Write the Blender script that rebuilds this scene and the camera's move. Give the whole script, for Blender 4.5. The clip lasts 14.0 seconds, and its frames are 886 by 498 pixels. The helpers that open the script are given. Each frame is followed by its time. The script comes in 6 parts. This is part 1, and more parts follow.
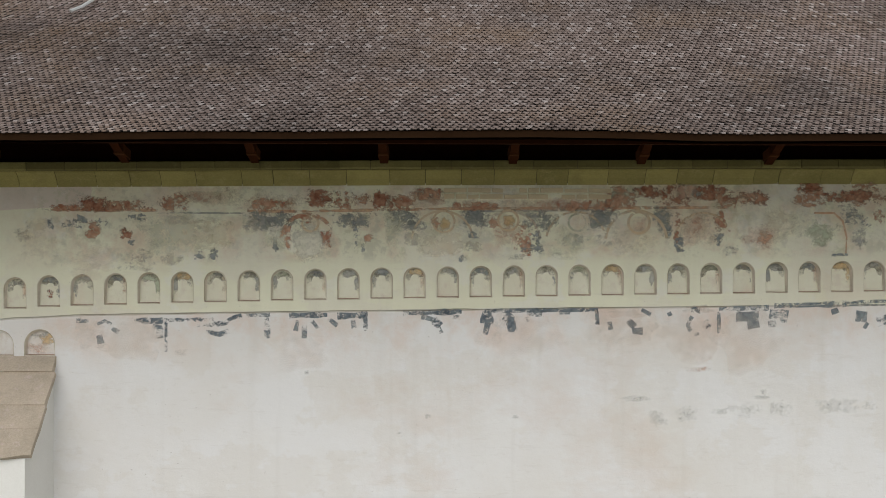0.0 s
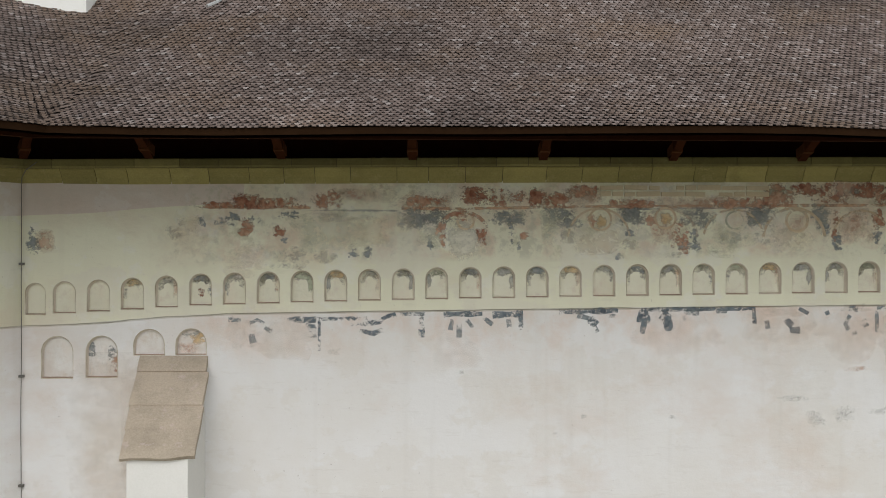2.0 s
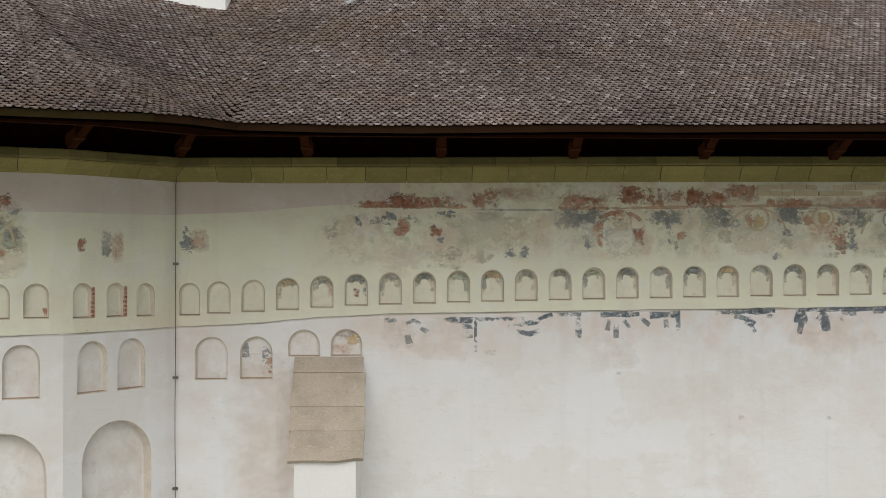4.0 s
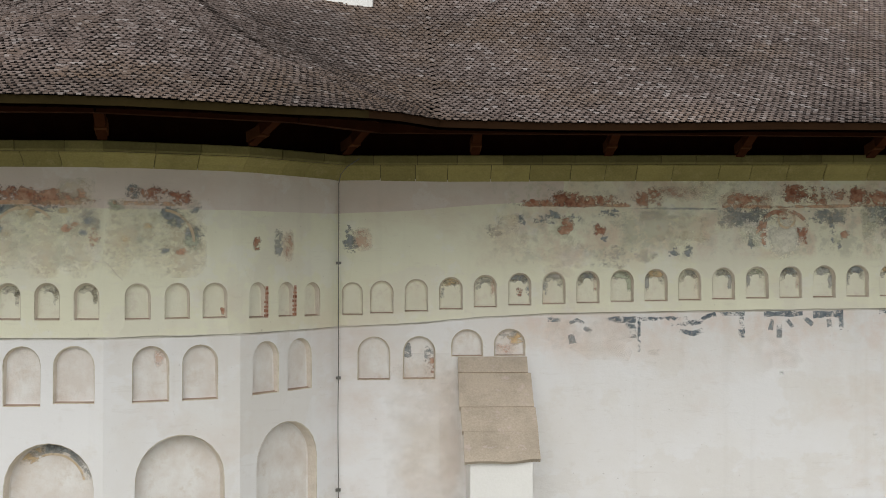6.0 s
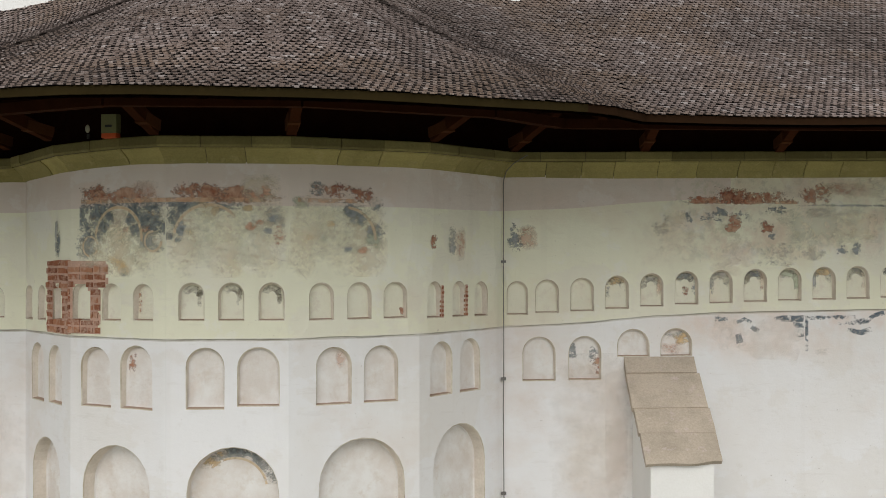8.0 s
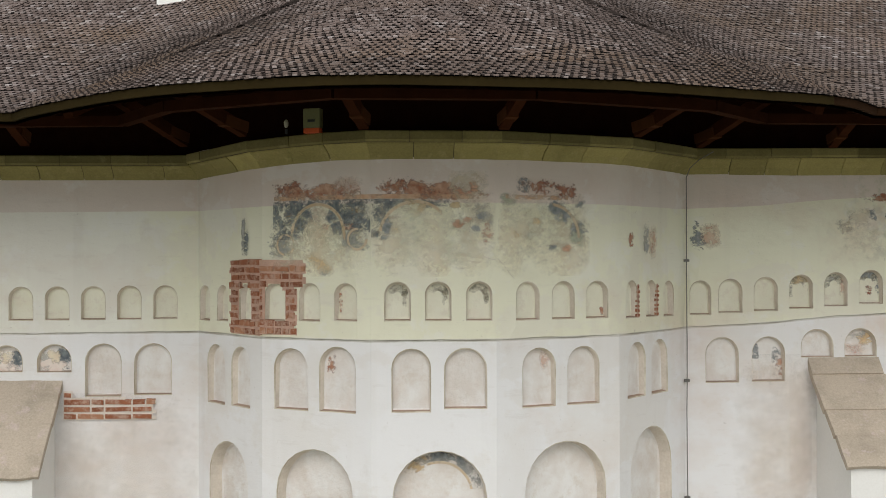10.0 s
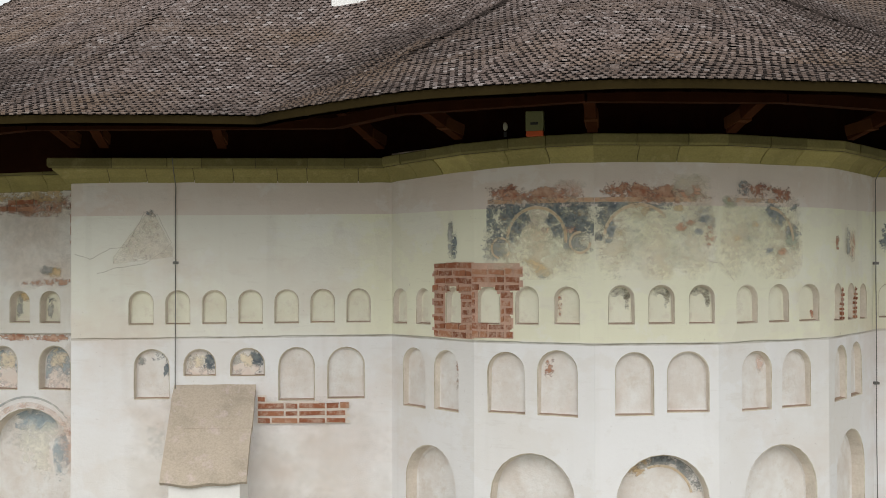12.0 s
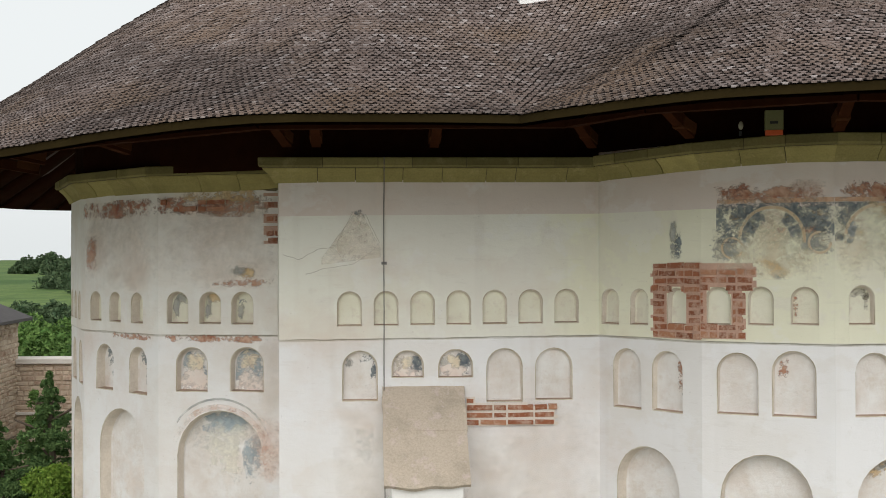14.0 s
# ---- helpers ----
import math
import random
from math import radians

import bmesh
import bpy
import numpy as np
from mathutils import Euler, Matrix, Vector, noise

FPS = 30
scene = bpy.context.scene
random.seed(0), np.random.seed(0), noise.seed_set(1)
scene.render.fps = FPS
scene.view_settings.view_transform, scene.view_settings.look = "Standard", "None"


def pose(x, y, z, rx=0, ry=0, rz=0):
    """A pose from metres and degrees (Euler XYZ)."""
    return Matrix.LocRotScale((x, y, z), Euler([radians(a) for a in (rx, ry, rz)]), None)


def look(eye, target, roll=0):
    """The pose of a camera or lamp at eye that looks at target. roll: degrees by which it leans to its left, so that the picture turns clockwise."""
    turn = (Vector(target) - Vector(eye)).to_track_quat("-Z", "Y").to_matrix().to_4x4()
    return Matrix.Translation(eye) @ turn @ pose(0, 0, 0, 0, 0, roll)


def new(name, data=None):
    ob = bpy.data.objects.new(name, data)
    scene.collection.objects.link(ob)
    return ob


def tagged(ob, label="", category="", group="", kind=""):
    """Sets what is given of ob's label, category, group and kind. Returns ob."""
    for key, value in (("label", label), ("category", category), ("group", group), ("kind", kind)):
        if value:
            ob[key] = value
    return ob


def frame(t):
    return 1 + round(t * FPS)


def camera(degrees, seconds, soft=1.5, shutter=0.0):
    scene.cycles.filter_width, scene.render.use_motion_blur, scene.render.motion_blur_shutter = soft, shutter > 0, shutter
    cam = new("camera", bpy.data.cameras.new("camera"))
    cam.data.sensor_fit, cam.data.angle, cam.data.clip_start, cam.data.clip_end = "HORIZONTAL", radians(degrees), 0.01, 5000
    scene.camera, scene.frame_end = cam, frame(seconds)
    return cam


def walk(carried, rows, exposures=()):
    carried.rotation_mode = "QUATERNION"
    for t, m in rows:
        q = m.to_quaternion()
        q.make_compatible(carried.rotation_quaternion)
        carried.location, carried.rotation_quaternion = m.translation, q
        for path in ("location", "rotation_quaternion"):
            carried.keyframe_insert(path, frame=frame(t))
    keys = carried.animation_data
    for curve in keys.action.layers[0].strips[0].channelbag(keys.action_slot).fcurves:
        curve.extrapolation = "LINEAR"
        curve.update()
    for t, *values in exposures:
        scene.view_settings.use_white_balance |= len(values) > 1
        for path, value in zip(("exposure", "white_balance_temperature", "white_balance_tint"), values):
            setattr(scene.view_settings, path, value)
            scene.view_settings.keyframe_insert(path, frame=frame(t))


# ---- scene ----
cam = camera(43.1, 14.0, 0.9)
U = 0.85  # metres in one unit of the plan, in which all places below are written
METRES, EYE, TILT, LEAN, TURN = 18.3 * U, 7.0 * U, 0.0, 0.0, 0.0
ROWS = [
    (0.0, 0.0, 0.0, 0.0, 0.0, -0.06, -0.09),
    (0.5, -0.0324, 0.003, -0.0007, -0.08, -0.06, -0.08),
    (1.0, -0.0659, 0.0054, -0.0016, -0.17, -0.01, -0.1),
    (1.5, -0.098, 0.008, -0.0029, -0.3, 0.03, -0.1),
    (2.0, -0.1321, 0.0118, -0.0037, -0.41, 0.06, -0.11),
    (2.5, -0.1649, 0.0153, -0.0035, -0.58, 0.0, -0.13),
    (3.0, -0.1991, 0.0176, -0.0038, -0.71, 0.04, -0.14),
    (5.5, -0.37, 0.0294, -0.0076, -1.61, 0.22, -0.1),
    (6.0, -0.405, 0.0324, -0.0078, -1.7, 0.23, -0.12),
    (6.5, -0.438, 0.0352, -0.0075, -1.8, 0.23, -0.11),
    (7.0, -0.4725, 0.0398, -0.0077, -1.93, 0.23, -0.07),
    (9.5, -0.6421, 0.0754, -0.0137, -2.59, 0.47, 0.11),
    (10.0, -0.6811, 0.0801, -0.0141, -2.77, 0.53, 0.12),
    (10.5, -0.7174, 0.0866, -0.0129, -2.94, 0.47, 0.13),
    (11.0, -0.7564, 0.0892, -0.0124, -3.12, 0.51, 0.13),
    (11.5, -0.7925, 0.0897, -0.0124, -3.28, 0.54, 0.14),
    (12.0, -0.8324, 0.0906, -0.0118, -3.5, 0.54, 0.14),
    (12.5, -0.8707, 0.0932, -0.0113, -3.67, 0.52, 0.17),
    (13.0, -0.9122, 0.0985, -0.0107, -3.87, 0.49, 0.19),
    (13.5, -0.9509, 0.1058, -0.009, -4.04, 0.44, 0.21),
    (14.0, -0.9919, 0.1089, -0.0097, -4.23, 0.43, 0.22),
]
walk(cam, [(t, pose(0, 0, EYE, TILT, LEAN, TURN) @ pose(METRES * x, METRES * y, METRES * z, 90 + pitch, roll, yaw)) for t, x, y, z, yaw, pitch, roll in ROWS], exposures=[(0.0, -0.21), (7.0, -0.13), (10.0, -0.05), (14.0, 0.02)])

scene.cycles.transparent_max_bounces = 32  # thin paint lies in several layers

# ---- light: a bright overcast day ----
SUN_TURN, SUN_HEIGHT = radians(187), radians(39)
world = bpy.data.worlds.new("overcast_sky")
scene.world = world
world.use_nodes = True
wn, wl = world.node_tree.nodes, world.node_tree.links
sky = wn.new("ShaderNodeTexSky")
sky.sky_type, sky.sun_disc, sky.sun_elevation, sky.sun_rotation = "NISHITA", False, SUN_HEIGHT, SUN_TURN
sky.dust_density, sky.ozone_density = 4.0, 1.0
grey = wn.new("ShaderNodeHueSaturation")
grey.inputs["Saturation"].default_value = 0.12
cloud = wn.new("ShaderNodeMixRGB")
cloud.inputs["Fac"].default_value = 0.80
cloud.inputs["Color2"].default_value = (7.75, 8.1, 8.15, 1)
wl.new(sky.outputs[0], grey.inputs["Color"])
wl.new(grey.outputs[0], cloud.inputs["Color1"])
wl.new(cloud.outputs[0], wn["Background"].inputs[0])
wn["Background"].inputs[1].default_value = 0.12
sun = new("sun", bpy.data.lights.new("sun", "SUN"))
sun.data.energy, sun.data.angle, sun.data.color = 1.45, radians(60), (1.0, 0.965, 0.92)
sun.matrix_world = look((0, 0, 40), (4.5, 36, 11))


# ---- materials ----
class Mat:
    """A small builder of node materials."""

    def __init__(self, name, rough=0.9, metal=0.0):
        self.m = bpy.data.materials.new(name)
        self.m.use_nodes = True
        self.n, self.l = self.m.node_tree.nodes, self.m.node_tree.links
        self.b = self.n["Principled BSDF"]
        self.b.inputs["Roughness"].default_value = rough
        self.b.inputs["Metallic"].default_value = metal
        self.b.inputs["Specular IOR Level"].default_value = 0.25
        self.co = self.n.new("ShaderNodeTexCoord")

    def node(self, kind, **values):
        x = self.n.new(kind)
        for k, v in values.items():
            x.inputs[k].default_value = v
        return x

    def noise(self, scale, detail=4, rough=0.55, stretch=None, space="Object", w=0.0):
        x = self.node("ShaderNodeTexNoise", Scale=scale, Detail=detail, Roughness=rough)
        m = self.node("ShaderNodeMapping")
        m.inputs["Scale"].default_value = stretch or (1, 1, 1)
        m.inputs["Location"].default_value = (w, w * 1.7, w * 0.6)
        self.l.new(self.co.outputs[space], m.inputs[0])
        self.l.new(m.outputs[0], x.inputs["Vector"])
        return x.outputs["Fac"]

    def ramp(self, fac, *stops):
        x = self.n.new("ShaderNodeValToRGB")
        e = x.color_ramp.elements
        while len(e) < len(stops):
            e.new(0.5)
        for i, (p, c) in enumerate(stops):
            e[i].position = p
            e[i].color = (*c, 1) if not isinstance(c, (int, float)) else (c, c, c, 1)
        self.l.new(fac, x.inputs[0])
        return x.outputs[0]

    def mix(self, fac, a, b, how="MIX"):
        x = self.n.new("ShaderNodeMixRGB")
        x.blend_type = how
        for i, v in enumerate((fac, a, b)):
            if isinstance(v, (int, float)):
                x.inputs[i].default_value = v if i == 0 else (v, v, v, 1)
            elif isinstance(v, tuple):
                x.inputs[i].default_value = (*v, 1)
            else:
                self.l.new(v, x.inputs[i])
        return x.outputs[0]

    def math(self, op, a, b=0.0):
        x = self.n.new("ShaderNodeMath")
        x.operation = op
        for i, v in enumerate((a, b)):
            if isinstance(v, (int, float)):
                x.inputs[i].default_value = v
            else:
                self.l.new(v, x.inputs[i])
        return x.outputs[0]

    def island(self):
        return self.n.new("ShaderNodeNewGeometry").outputs["Random Per Island"]

    def each(self):
        return self.n.new("ShaderNodeObjectInfo").outputs["Random"]

    def uv(self):
        x = self.n.new("ShaderNodeSeparateXYZ")
        self.l.new(self.co.outputs["UV"], x.inputs[0])
        return x.outputs[0], x.outputs[1]

    def colour(self, c):
        if isinstance(c, tuple):
            self.b.inputs["Base Color"].default_value = (*c, 1)
        else:
            self.l.new(c, self.b.inputs["Base Color"])
        return self

    def bump(self, h, strength=0.3, distance=0.01):
        x = self.node("ShaderNodeBump", Strength=strength, Distance=distance)
        self.l.new(h, x.inputs["Height"])
        self.l.new(x.outputs[0], self.b.inputs["Normal"])
        return self

    def flake(self, mask):
        """Lets the layer below show where the paint has gone."""
        self.l.new(mask, self.b.inputs["Alpha"])
        return self


def simple(name, c, rough=0.85, metal=0.0, vary=0.25, scale=6.0, fine=60.0, spec=0.25):
    m = Mat(name, rough, metal)
    m.b.inputs["Specular IOR Level"].default_value = spec
    a = m.mix(m.noise(scale), tuple(v * (1 - vary) for v in c), tuple(min(1, v * (1 + vary)) for v in c))
    g = m.noise(fine, 3)
    m.colour(m.mix(0.25, a, m.ramp(g, (0.3, 0.35), (0.7, 0.65)), "OVERLAY")).bump(g, 0.25, 0.006)
    return m.m


def plaster_material():
    m = Mat("lime_plaster", 0.95)
    s, z = m.uv()
    # the coat above the string line is creamier than the whitewash below it
    wob = m.math("MULTIPLY", m.math("SUBTRACT", m.noise(1.3), 0.5), 0.12)
    zz = m.math("ADD", z, wob)
    upper = m.ramp(m.math("MULTIPLY", m.math("SUBTRACT", z, 0.0), 12.0), (0.0, 0.0), (0.3, 1.0))
    low = m.mix(m.ramp(m.noise(0.9, 5), (0.42, 0), (0.68, 1)), (0.79, 0.78, 0.785), (0.755, 0.73, 0.71))
    up = m.mix(m.ramp(m.noise(1.2, 5, w=3), (0.35, 0), (0.7, 1)), (0.80, 0.787, 0.63), (0.75, 0.728, 0.575))
    east = m.ramp(m.math("ADD", m.math("MULTIPLY", m.math("ADD", s, 15.6), 1.5), 0.5), (0.0, 1.0), (1.0, 0.0))
    up = m.mix(m.math("MULTIPLY", east, 0.8), up, m.mix(m.noise(1.6, 5, w=83), (0.80, 0.79, 0.73), (0.76, 0.745, 0.68)))
    c = m.mix(upper, low, up)
    # a newer pinkish-grey coat runs under the cornice, from the chancel to the first bay of the nave
    strip = m.math("MULTIPLY", m.math("GREATER_THAN", m.math("ADD", z, m.math("MULTIPLY", wob, 0.15)), m.math("ADD", 1.615, 0.0)), m.math("MULTIPLY", m.math("GREATER_THAN", m.math("ADD", s, m.math("MULTIPLY", wob, 2.0)), -19.22), m.math("LESS_THAN", m.math("ADD", s, m.math("MULTIPLY", wob, 12.0)), -5.2)))
    c = m.mix(strip, c, m.mix(m.noise(3.0, 4), (0.71, 0.625, 0.56), (0.65, 0.565, 0.505)))
    # the old apse keeps an older, rosier coat
    old = m.math("LESS_THAN", s, -19.22)
    rosy = m.mix(m.ramp(m.noise(2.0, 6, 0.65, w=6), (0.4, 0), (0.65, 1)), (0.79, 0.775, 0.76), (0.70, 0.63, 0.58))
    c = m.mix(m.math("MULTIPLY", old, 0.6), c, rosy)
    # mottled ground of the lost paintings along the nave
    along = m.ramp(m.math("ADD", m.math("MULTIPLY", m.math("ADD", s, 6.6), 0.5), m.math("MULTIPLY", wob, 4.0)), (0.0, 0.0), (0.5, 1.0))
    high = m.math("MULTIPLY", m.ramp(m.math("ADD", z, m.math("MULTIPLY", wob, 1.2)), (0.70, 0.0), (0.82, 1.0)), along)
    c = m.mix(m.math("MULTIPLY", high, m.ramp(m.noise(2.6, 8, 0.7, w=13), (0.45, 0), (0.62, 0.65))), c, (0.60, 0.46, 0.36))
    c = m.mix(m.math("MULTIPLY", high, m.ramp(m.noise(5.5, 9, 0.72, w=15), (0.51, 0), (0.60, 0.55))), c, (0.46, 0.45, 0.36))
    c = m.mix(m.math("MULTIPLY", high, m.ramp(m.noise(4.0, 8, 0.7, w=18), (0.56, 0), (0.62, 0.6))), c, (0.50, 0.48, 0.34))
    under = m.math("MULTIPLY", m.math("MULTIPLY", m.ramp(m.math("ADD", m.math("ADD", z, 1.0), m.math("MULTIPLY", wob, 4.0)), (0.1, 0.0), (0.8, 1.0)), m.math("LESS_THAN", z, 0.01)), along)
    c = m.mix(m.math("MULTIPLY", under, m.ramp(m.noise(1.7, 8, 0.68, w=21), (0.42, 0), (0.62, 0.55))), c, (0.68, 0.50, 0.40))
    # the shadow line at the worn lip of the upper coat, painted as a dark streak
    lip_shade = m.ramp(m.math("ABSOLUTE", m.math("ADD", z, m.math("MULTIPLY", m.math("SUBTRACT", m.noise(9.0, 3, w=51), 0.5), 0.012))), (0.008, 1.0), (0.022, 0.0))
    c = m.mix(m.math("MULTIPLY", lip_shade, m.ramp(m.noise(2.2, 4, w=53), (0.35, 0.35), (0.65, 0.8))), c, (0.27, 0.24, 0.17))
    # patched repairs with soft borders
    rep_ = m.ramp(m.noise(0.8, 7, 0.62, (1, 1, 1.3), w=25), (0.515, 0), (0.545, 1))
    c = m.mix(m.math("MULTIPLY", rep_, 0.30), c, (0.70, 0.655, 0.60))
    rep2 = m.ramp(m.noise(1.5, 8, 0.66, (1, 1, 1.2), w=27), (0.55, 0), (0.59, 1))
    c = m.mix(m.math("MULTIPLY", rep2, 0.28), c, (0.80, 0.79, 0.78))
    # thin scrapes and scratches
    scr = m.ramp(m.noise(7.0, 6, 0.7, (0.35, 0.35, 2.2), w=23), (0.60, 0), (0.64, 1))
    c = m.mix(m.math("MULTIPLY", scr, 0.10), c, (0.48, 0.43, 0.38))
    # ochre and grey stains, and worn patches where an older coat shows
    stain = m.ramp(m.noise(0.55, 6, 0.62, (1, 1, 1.6), w=7), (0.54, 0), (0.72, 1))
    c = m.mix(m.math("MULTIPLY", stain, 0.35), c, (0.62, 0.47, 0.37))
    worn = m.ramp(m.noise(3.1, 8, 0.7, w=11), (0.60, 0), (0.70, 1))
    c = m.mix(m.math("MULTIPLY", worn, 0.22), c, (0.55, 0.50, 0.44))
    runs = m.ramp(m.noise(5.0, 3, 0.5, (1, 1, 0.06), w=5), (0.56, 0), (0.75, 1))
    c = m.mix(m.math("MULTIPLY", runs, 0.10), c, (0.42, 0.38, 0.32))
    specks = m.ramp(m.noise(22.0, 3, 0.6, w=2), (0.70, 0), (0.76, 1))
    c = m.mix(m.math("MULTIPLY", specks, 0.35), c, (0.30, 0.25, 0.22))
    trowel = m.noise(2.2, 6, 0.6, (1, 1, 1.5), w=9)
    grain = m.noise(70, 3, 0.6)
    h = m.math("ADD", m.math("MULTIPLY", trowel, 1.0), m.math("MULTIPLY", grain, 0.12))
    m.colour(c).bump(h, 0.45, 0.03)
    return m.m


def shingle_material(name="weathered_shingle", whole=True):
    m = Mat(name, 0.95)
    r = m.island() if whole else m.each()
    c = m.ramp(r, (0.0, (0.112, 0.083, 0.074)), (0.35, (0.152, 0.116, 0.104)), (0.8, (0.188, 0.148, 0.136)), (0.95, (0.225, 0.188, 0.179)), (1.0, (0.32, 0.28, 0.27)))
    big = m.ramp(m.noise(0.35, 4, w=4), (0.33, 0.66), (0.5, 1.04), (0.67, 1.36))
    c = m.mix(1.0, c, big, "MULTIPLY")
    moss = m.ramp(m.noise(0.7, 5, w=8), (0.5, 0), (0.7, 1))
    c = m.mix(m.math("MULTIPLY", moss, 0.5), c, (0.19, 0.125, 0.078))
    g = m.noise(40, 3, 0.6, (1, 1, 1))
    m.colour(m.mix(0.35, c, m.ramp(g, (0.3, 0.25), (0.7, 0.75)), "OVERLAY")).bump(g, 0.4, 0.006)
    return m.m


PLASTER = plaster_material()


def niche_material():
    """Older, blotched plaster at the back of the niches."""
    m = Mat("blotched_niche_plaster", 0.95)
    c = m.mix(m.ramp(m.noise(2.2, 6, 0.65, w=31), (0.38, 0), (0.62, 1)), (0.81, 0.795, 0.665), (0.76, 0.735, 0.60))
    low = m.mix(m.ramp(m.noise(2.6, 6, 0.65, w=39), (0.38, 0), (0.62, 1)), (0.80, 0.78, 0.76), (0.70, 0.645, 0.60))
    c = m.mix(m.math("GREATER_THAN", m.uv()[1], 0.0), low, c)
    c = m.mix(m.ramp(m.noise(5.5, 8, 0.7, w=33), (0.53, 0), (0.66, 0.5)), c, (0.62, 0.54, 0.46))
    c = m.mix(m.ramp(m.noise(1.4, 4, 0.6, w=35), (0.57, 0), (0.72, 0.35)), c, (0.72, 0.57, 0.46))
    h = m.noise(9, 8, 0.68, w=37)
    m.colour(c).bump(h, 0.6, 0.03)
    return m.m


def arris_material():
    """Grime on the worn edges of the niches, with their dark shade lines painted in."""
    m = Mat("grimy_shaded_niche_edge", 0.95)
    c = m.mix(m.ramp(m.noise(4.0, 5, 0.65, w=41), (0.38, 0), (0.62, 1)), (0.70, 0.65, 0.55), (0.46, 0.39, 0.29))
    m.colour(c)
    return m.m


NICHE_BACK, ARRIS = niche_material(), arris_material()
# Reveal and sill colours hold both dirt and the shade inside the niche.
REVEAL = simple("grimy_shaded_niche_plaster", (0.68, 0.61, 0.53), vary=0.25, scale=5.0, fine=40)
LEDGE = simple("dirty_shaded_niche_sill", (0.40, 0.29, 0.22), vary=0.35, scale=4.0, fine=40)
SHINGLE = shingle_material()
SHINGLE_ONE = shingle_material("weathered_shingle_single", False)
# Near-black for the shingles' side faces: the shade in the gaps, painted on.
SHINGLE_GAP = simple("shingle_gap_shade", (0.040, 0.030, 0.026), vary=0.4, scale=8)
ROOF_BED = simple("roof_underlay_shingle", (0.125, 0.097, 0.087))


def stone_material(name, c, vary):
    """Cut stone, a little different from block to block, with damp stains and pale lichen."""
    m = Mat(name, 0.95)
    one = m.ramp(m.each(), (0.0, tuple(v * (1 - vary) for v in c)), (0.6, c), (1.0, tuple(v * (1 + vary) for v in c)))
    one = m.mix(m.ramp(m.noise(2.4, 6, 0.65, w=71), (0.45, 0), (0.68, 0.55)), one, (c[0] * 0.62, c[1] * 0.62, c[2] * 0.6))
    one = m.mix(m.ramp(m.noise(6.0, 7, 0.7, w=73), (0.56, 0), (0.66, 0.5)), one, (c[0] * 1.25, c[1] * 1.22, c[2] * 1.5))
    g = m.noise(45, 4, 0.65)
    m.colour(m.mix(0.3, one, m.ramp(g, (0.3, 0.3), (0.7, 0.7)), "OVERLAY")).bump(m.math("ADD", g, m.noise(7, 5, 0.6, w=75)), 0.4, 0.01)
    return m.m


SANDSTONE = stone_material("olive_sandstone", (0.325, 0.278, 0.108), 0.20)
LICHEN_STONE = stone_material("lichened_dark_sandstone", (0.20, 0.172, 0.068), 0.26)
STONE_JOINT = simple("dark_stone_joint", (0.10, 0.082, 0.042), vary=0.3, scale=5)
CAPSTONE = stone_material("buff_sandstone", (0.52, 0.44, 0.355), 0.08)
# Eaves timbers are coloured near black: the overhang's deep shade is in these tones.
TIMBER = simple("shade_dark_eaves_timber", (0.021, 0.0068, 0.003), vary=0.4, scale=5, spec=0.02)
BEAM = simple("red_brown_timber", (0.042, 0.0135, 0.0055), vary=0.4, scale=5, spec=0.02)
PURLIN = simple("shaded_red_purlin", (0.034, 0.0115, 0.005), vary=0.4, scale=5, spec=0.02)
# Lighter copy of the timber; the light on the bracket feet is in its colour.
TIMBER_END = simple("lit_timber_end", (0.07, 0.027, 0.011), vary=0.3, scale=5, spec=0.02)
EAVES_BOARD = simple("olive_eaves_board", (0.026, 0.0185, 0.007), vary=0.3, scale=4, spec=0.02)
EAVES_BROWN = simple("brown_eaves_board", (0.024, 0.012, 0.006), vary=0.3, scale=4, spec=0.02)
WHITEWASH = simple("white_render", (0.82, 0.82, 0.80), vary=0.04, scale=2)
WIRE = simple("dark_conductor_wire", (0.16, 0.15, 0.14), 0.5, 0.6)


# ---- mesh helpers ----
def link(name, verts, faces, material, parent=None, label="", uvs=None, smooth=False):
    """Links a mesh given in plan units as one object, as a thing or as a part of parent."""
    me = bpy.data.meshes.new(name)
    base = parent.matrix_world.translation if parent is not None else Vector((0, 0, 0))
    vv = (np.asarray(verts, float) * U) - np.array(base)
    me.from_pydata(vv.tolist(), [], [tuple(f) for f in faces])
    for mat in material if isinstance(material, (list, tuple)) else (material,):
        me.materials.append(mat)
    if uvs is not None:
        lay = me.uv_layers.new(name="plan")
        loops = np.empty(len(me.loops), int)
        me.loops.foreach_get("vertex_index", loops)
        lay.data.foreach_set("uv", np.asarray(uvs, float)[loops].ravel())
    if smooth:
        me.polygons.foreach_set("use_smooth", [True] * len(me.polygons))
    me.update()
    ob = new(name, me)
    if parent is not None:
        ob.parent = parent
    if label:
        tagged(ob, label)
    return ob


def part(name, bm, material, parent=None, label="", bevel=0.0):
    """Links a bmesh, in plan units, as one mesh object under a thing or a part."""
    if bevel:
        bmesh.ops.bevel(bm, geom=bm.edges[:], offset=bevel, segments=2, affect="EDGES", profile=0.7)
    bm.verts.ensure_lookup_table()
    bm.verts.index_update()
    v = [x.co[:] for x in bm.verts]
    f = [[x.index for x in p.verts] for p in bm.faces]
    bm.free()
    return link(name, v, f, material, parent, label)


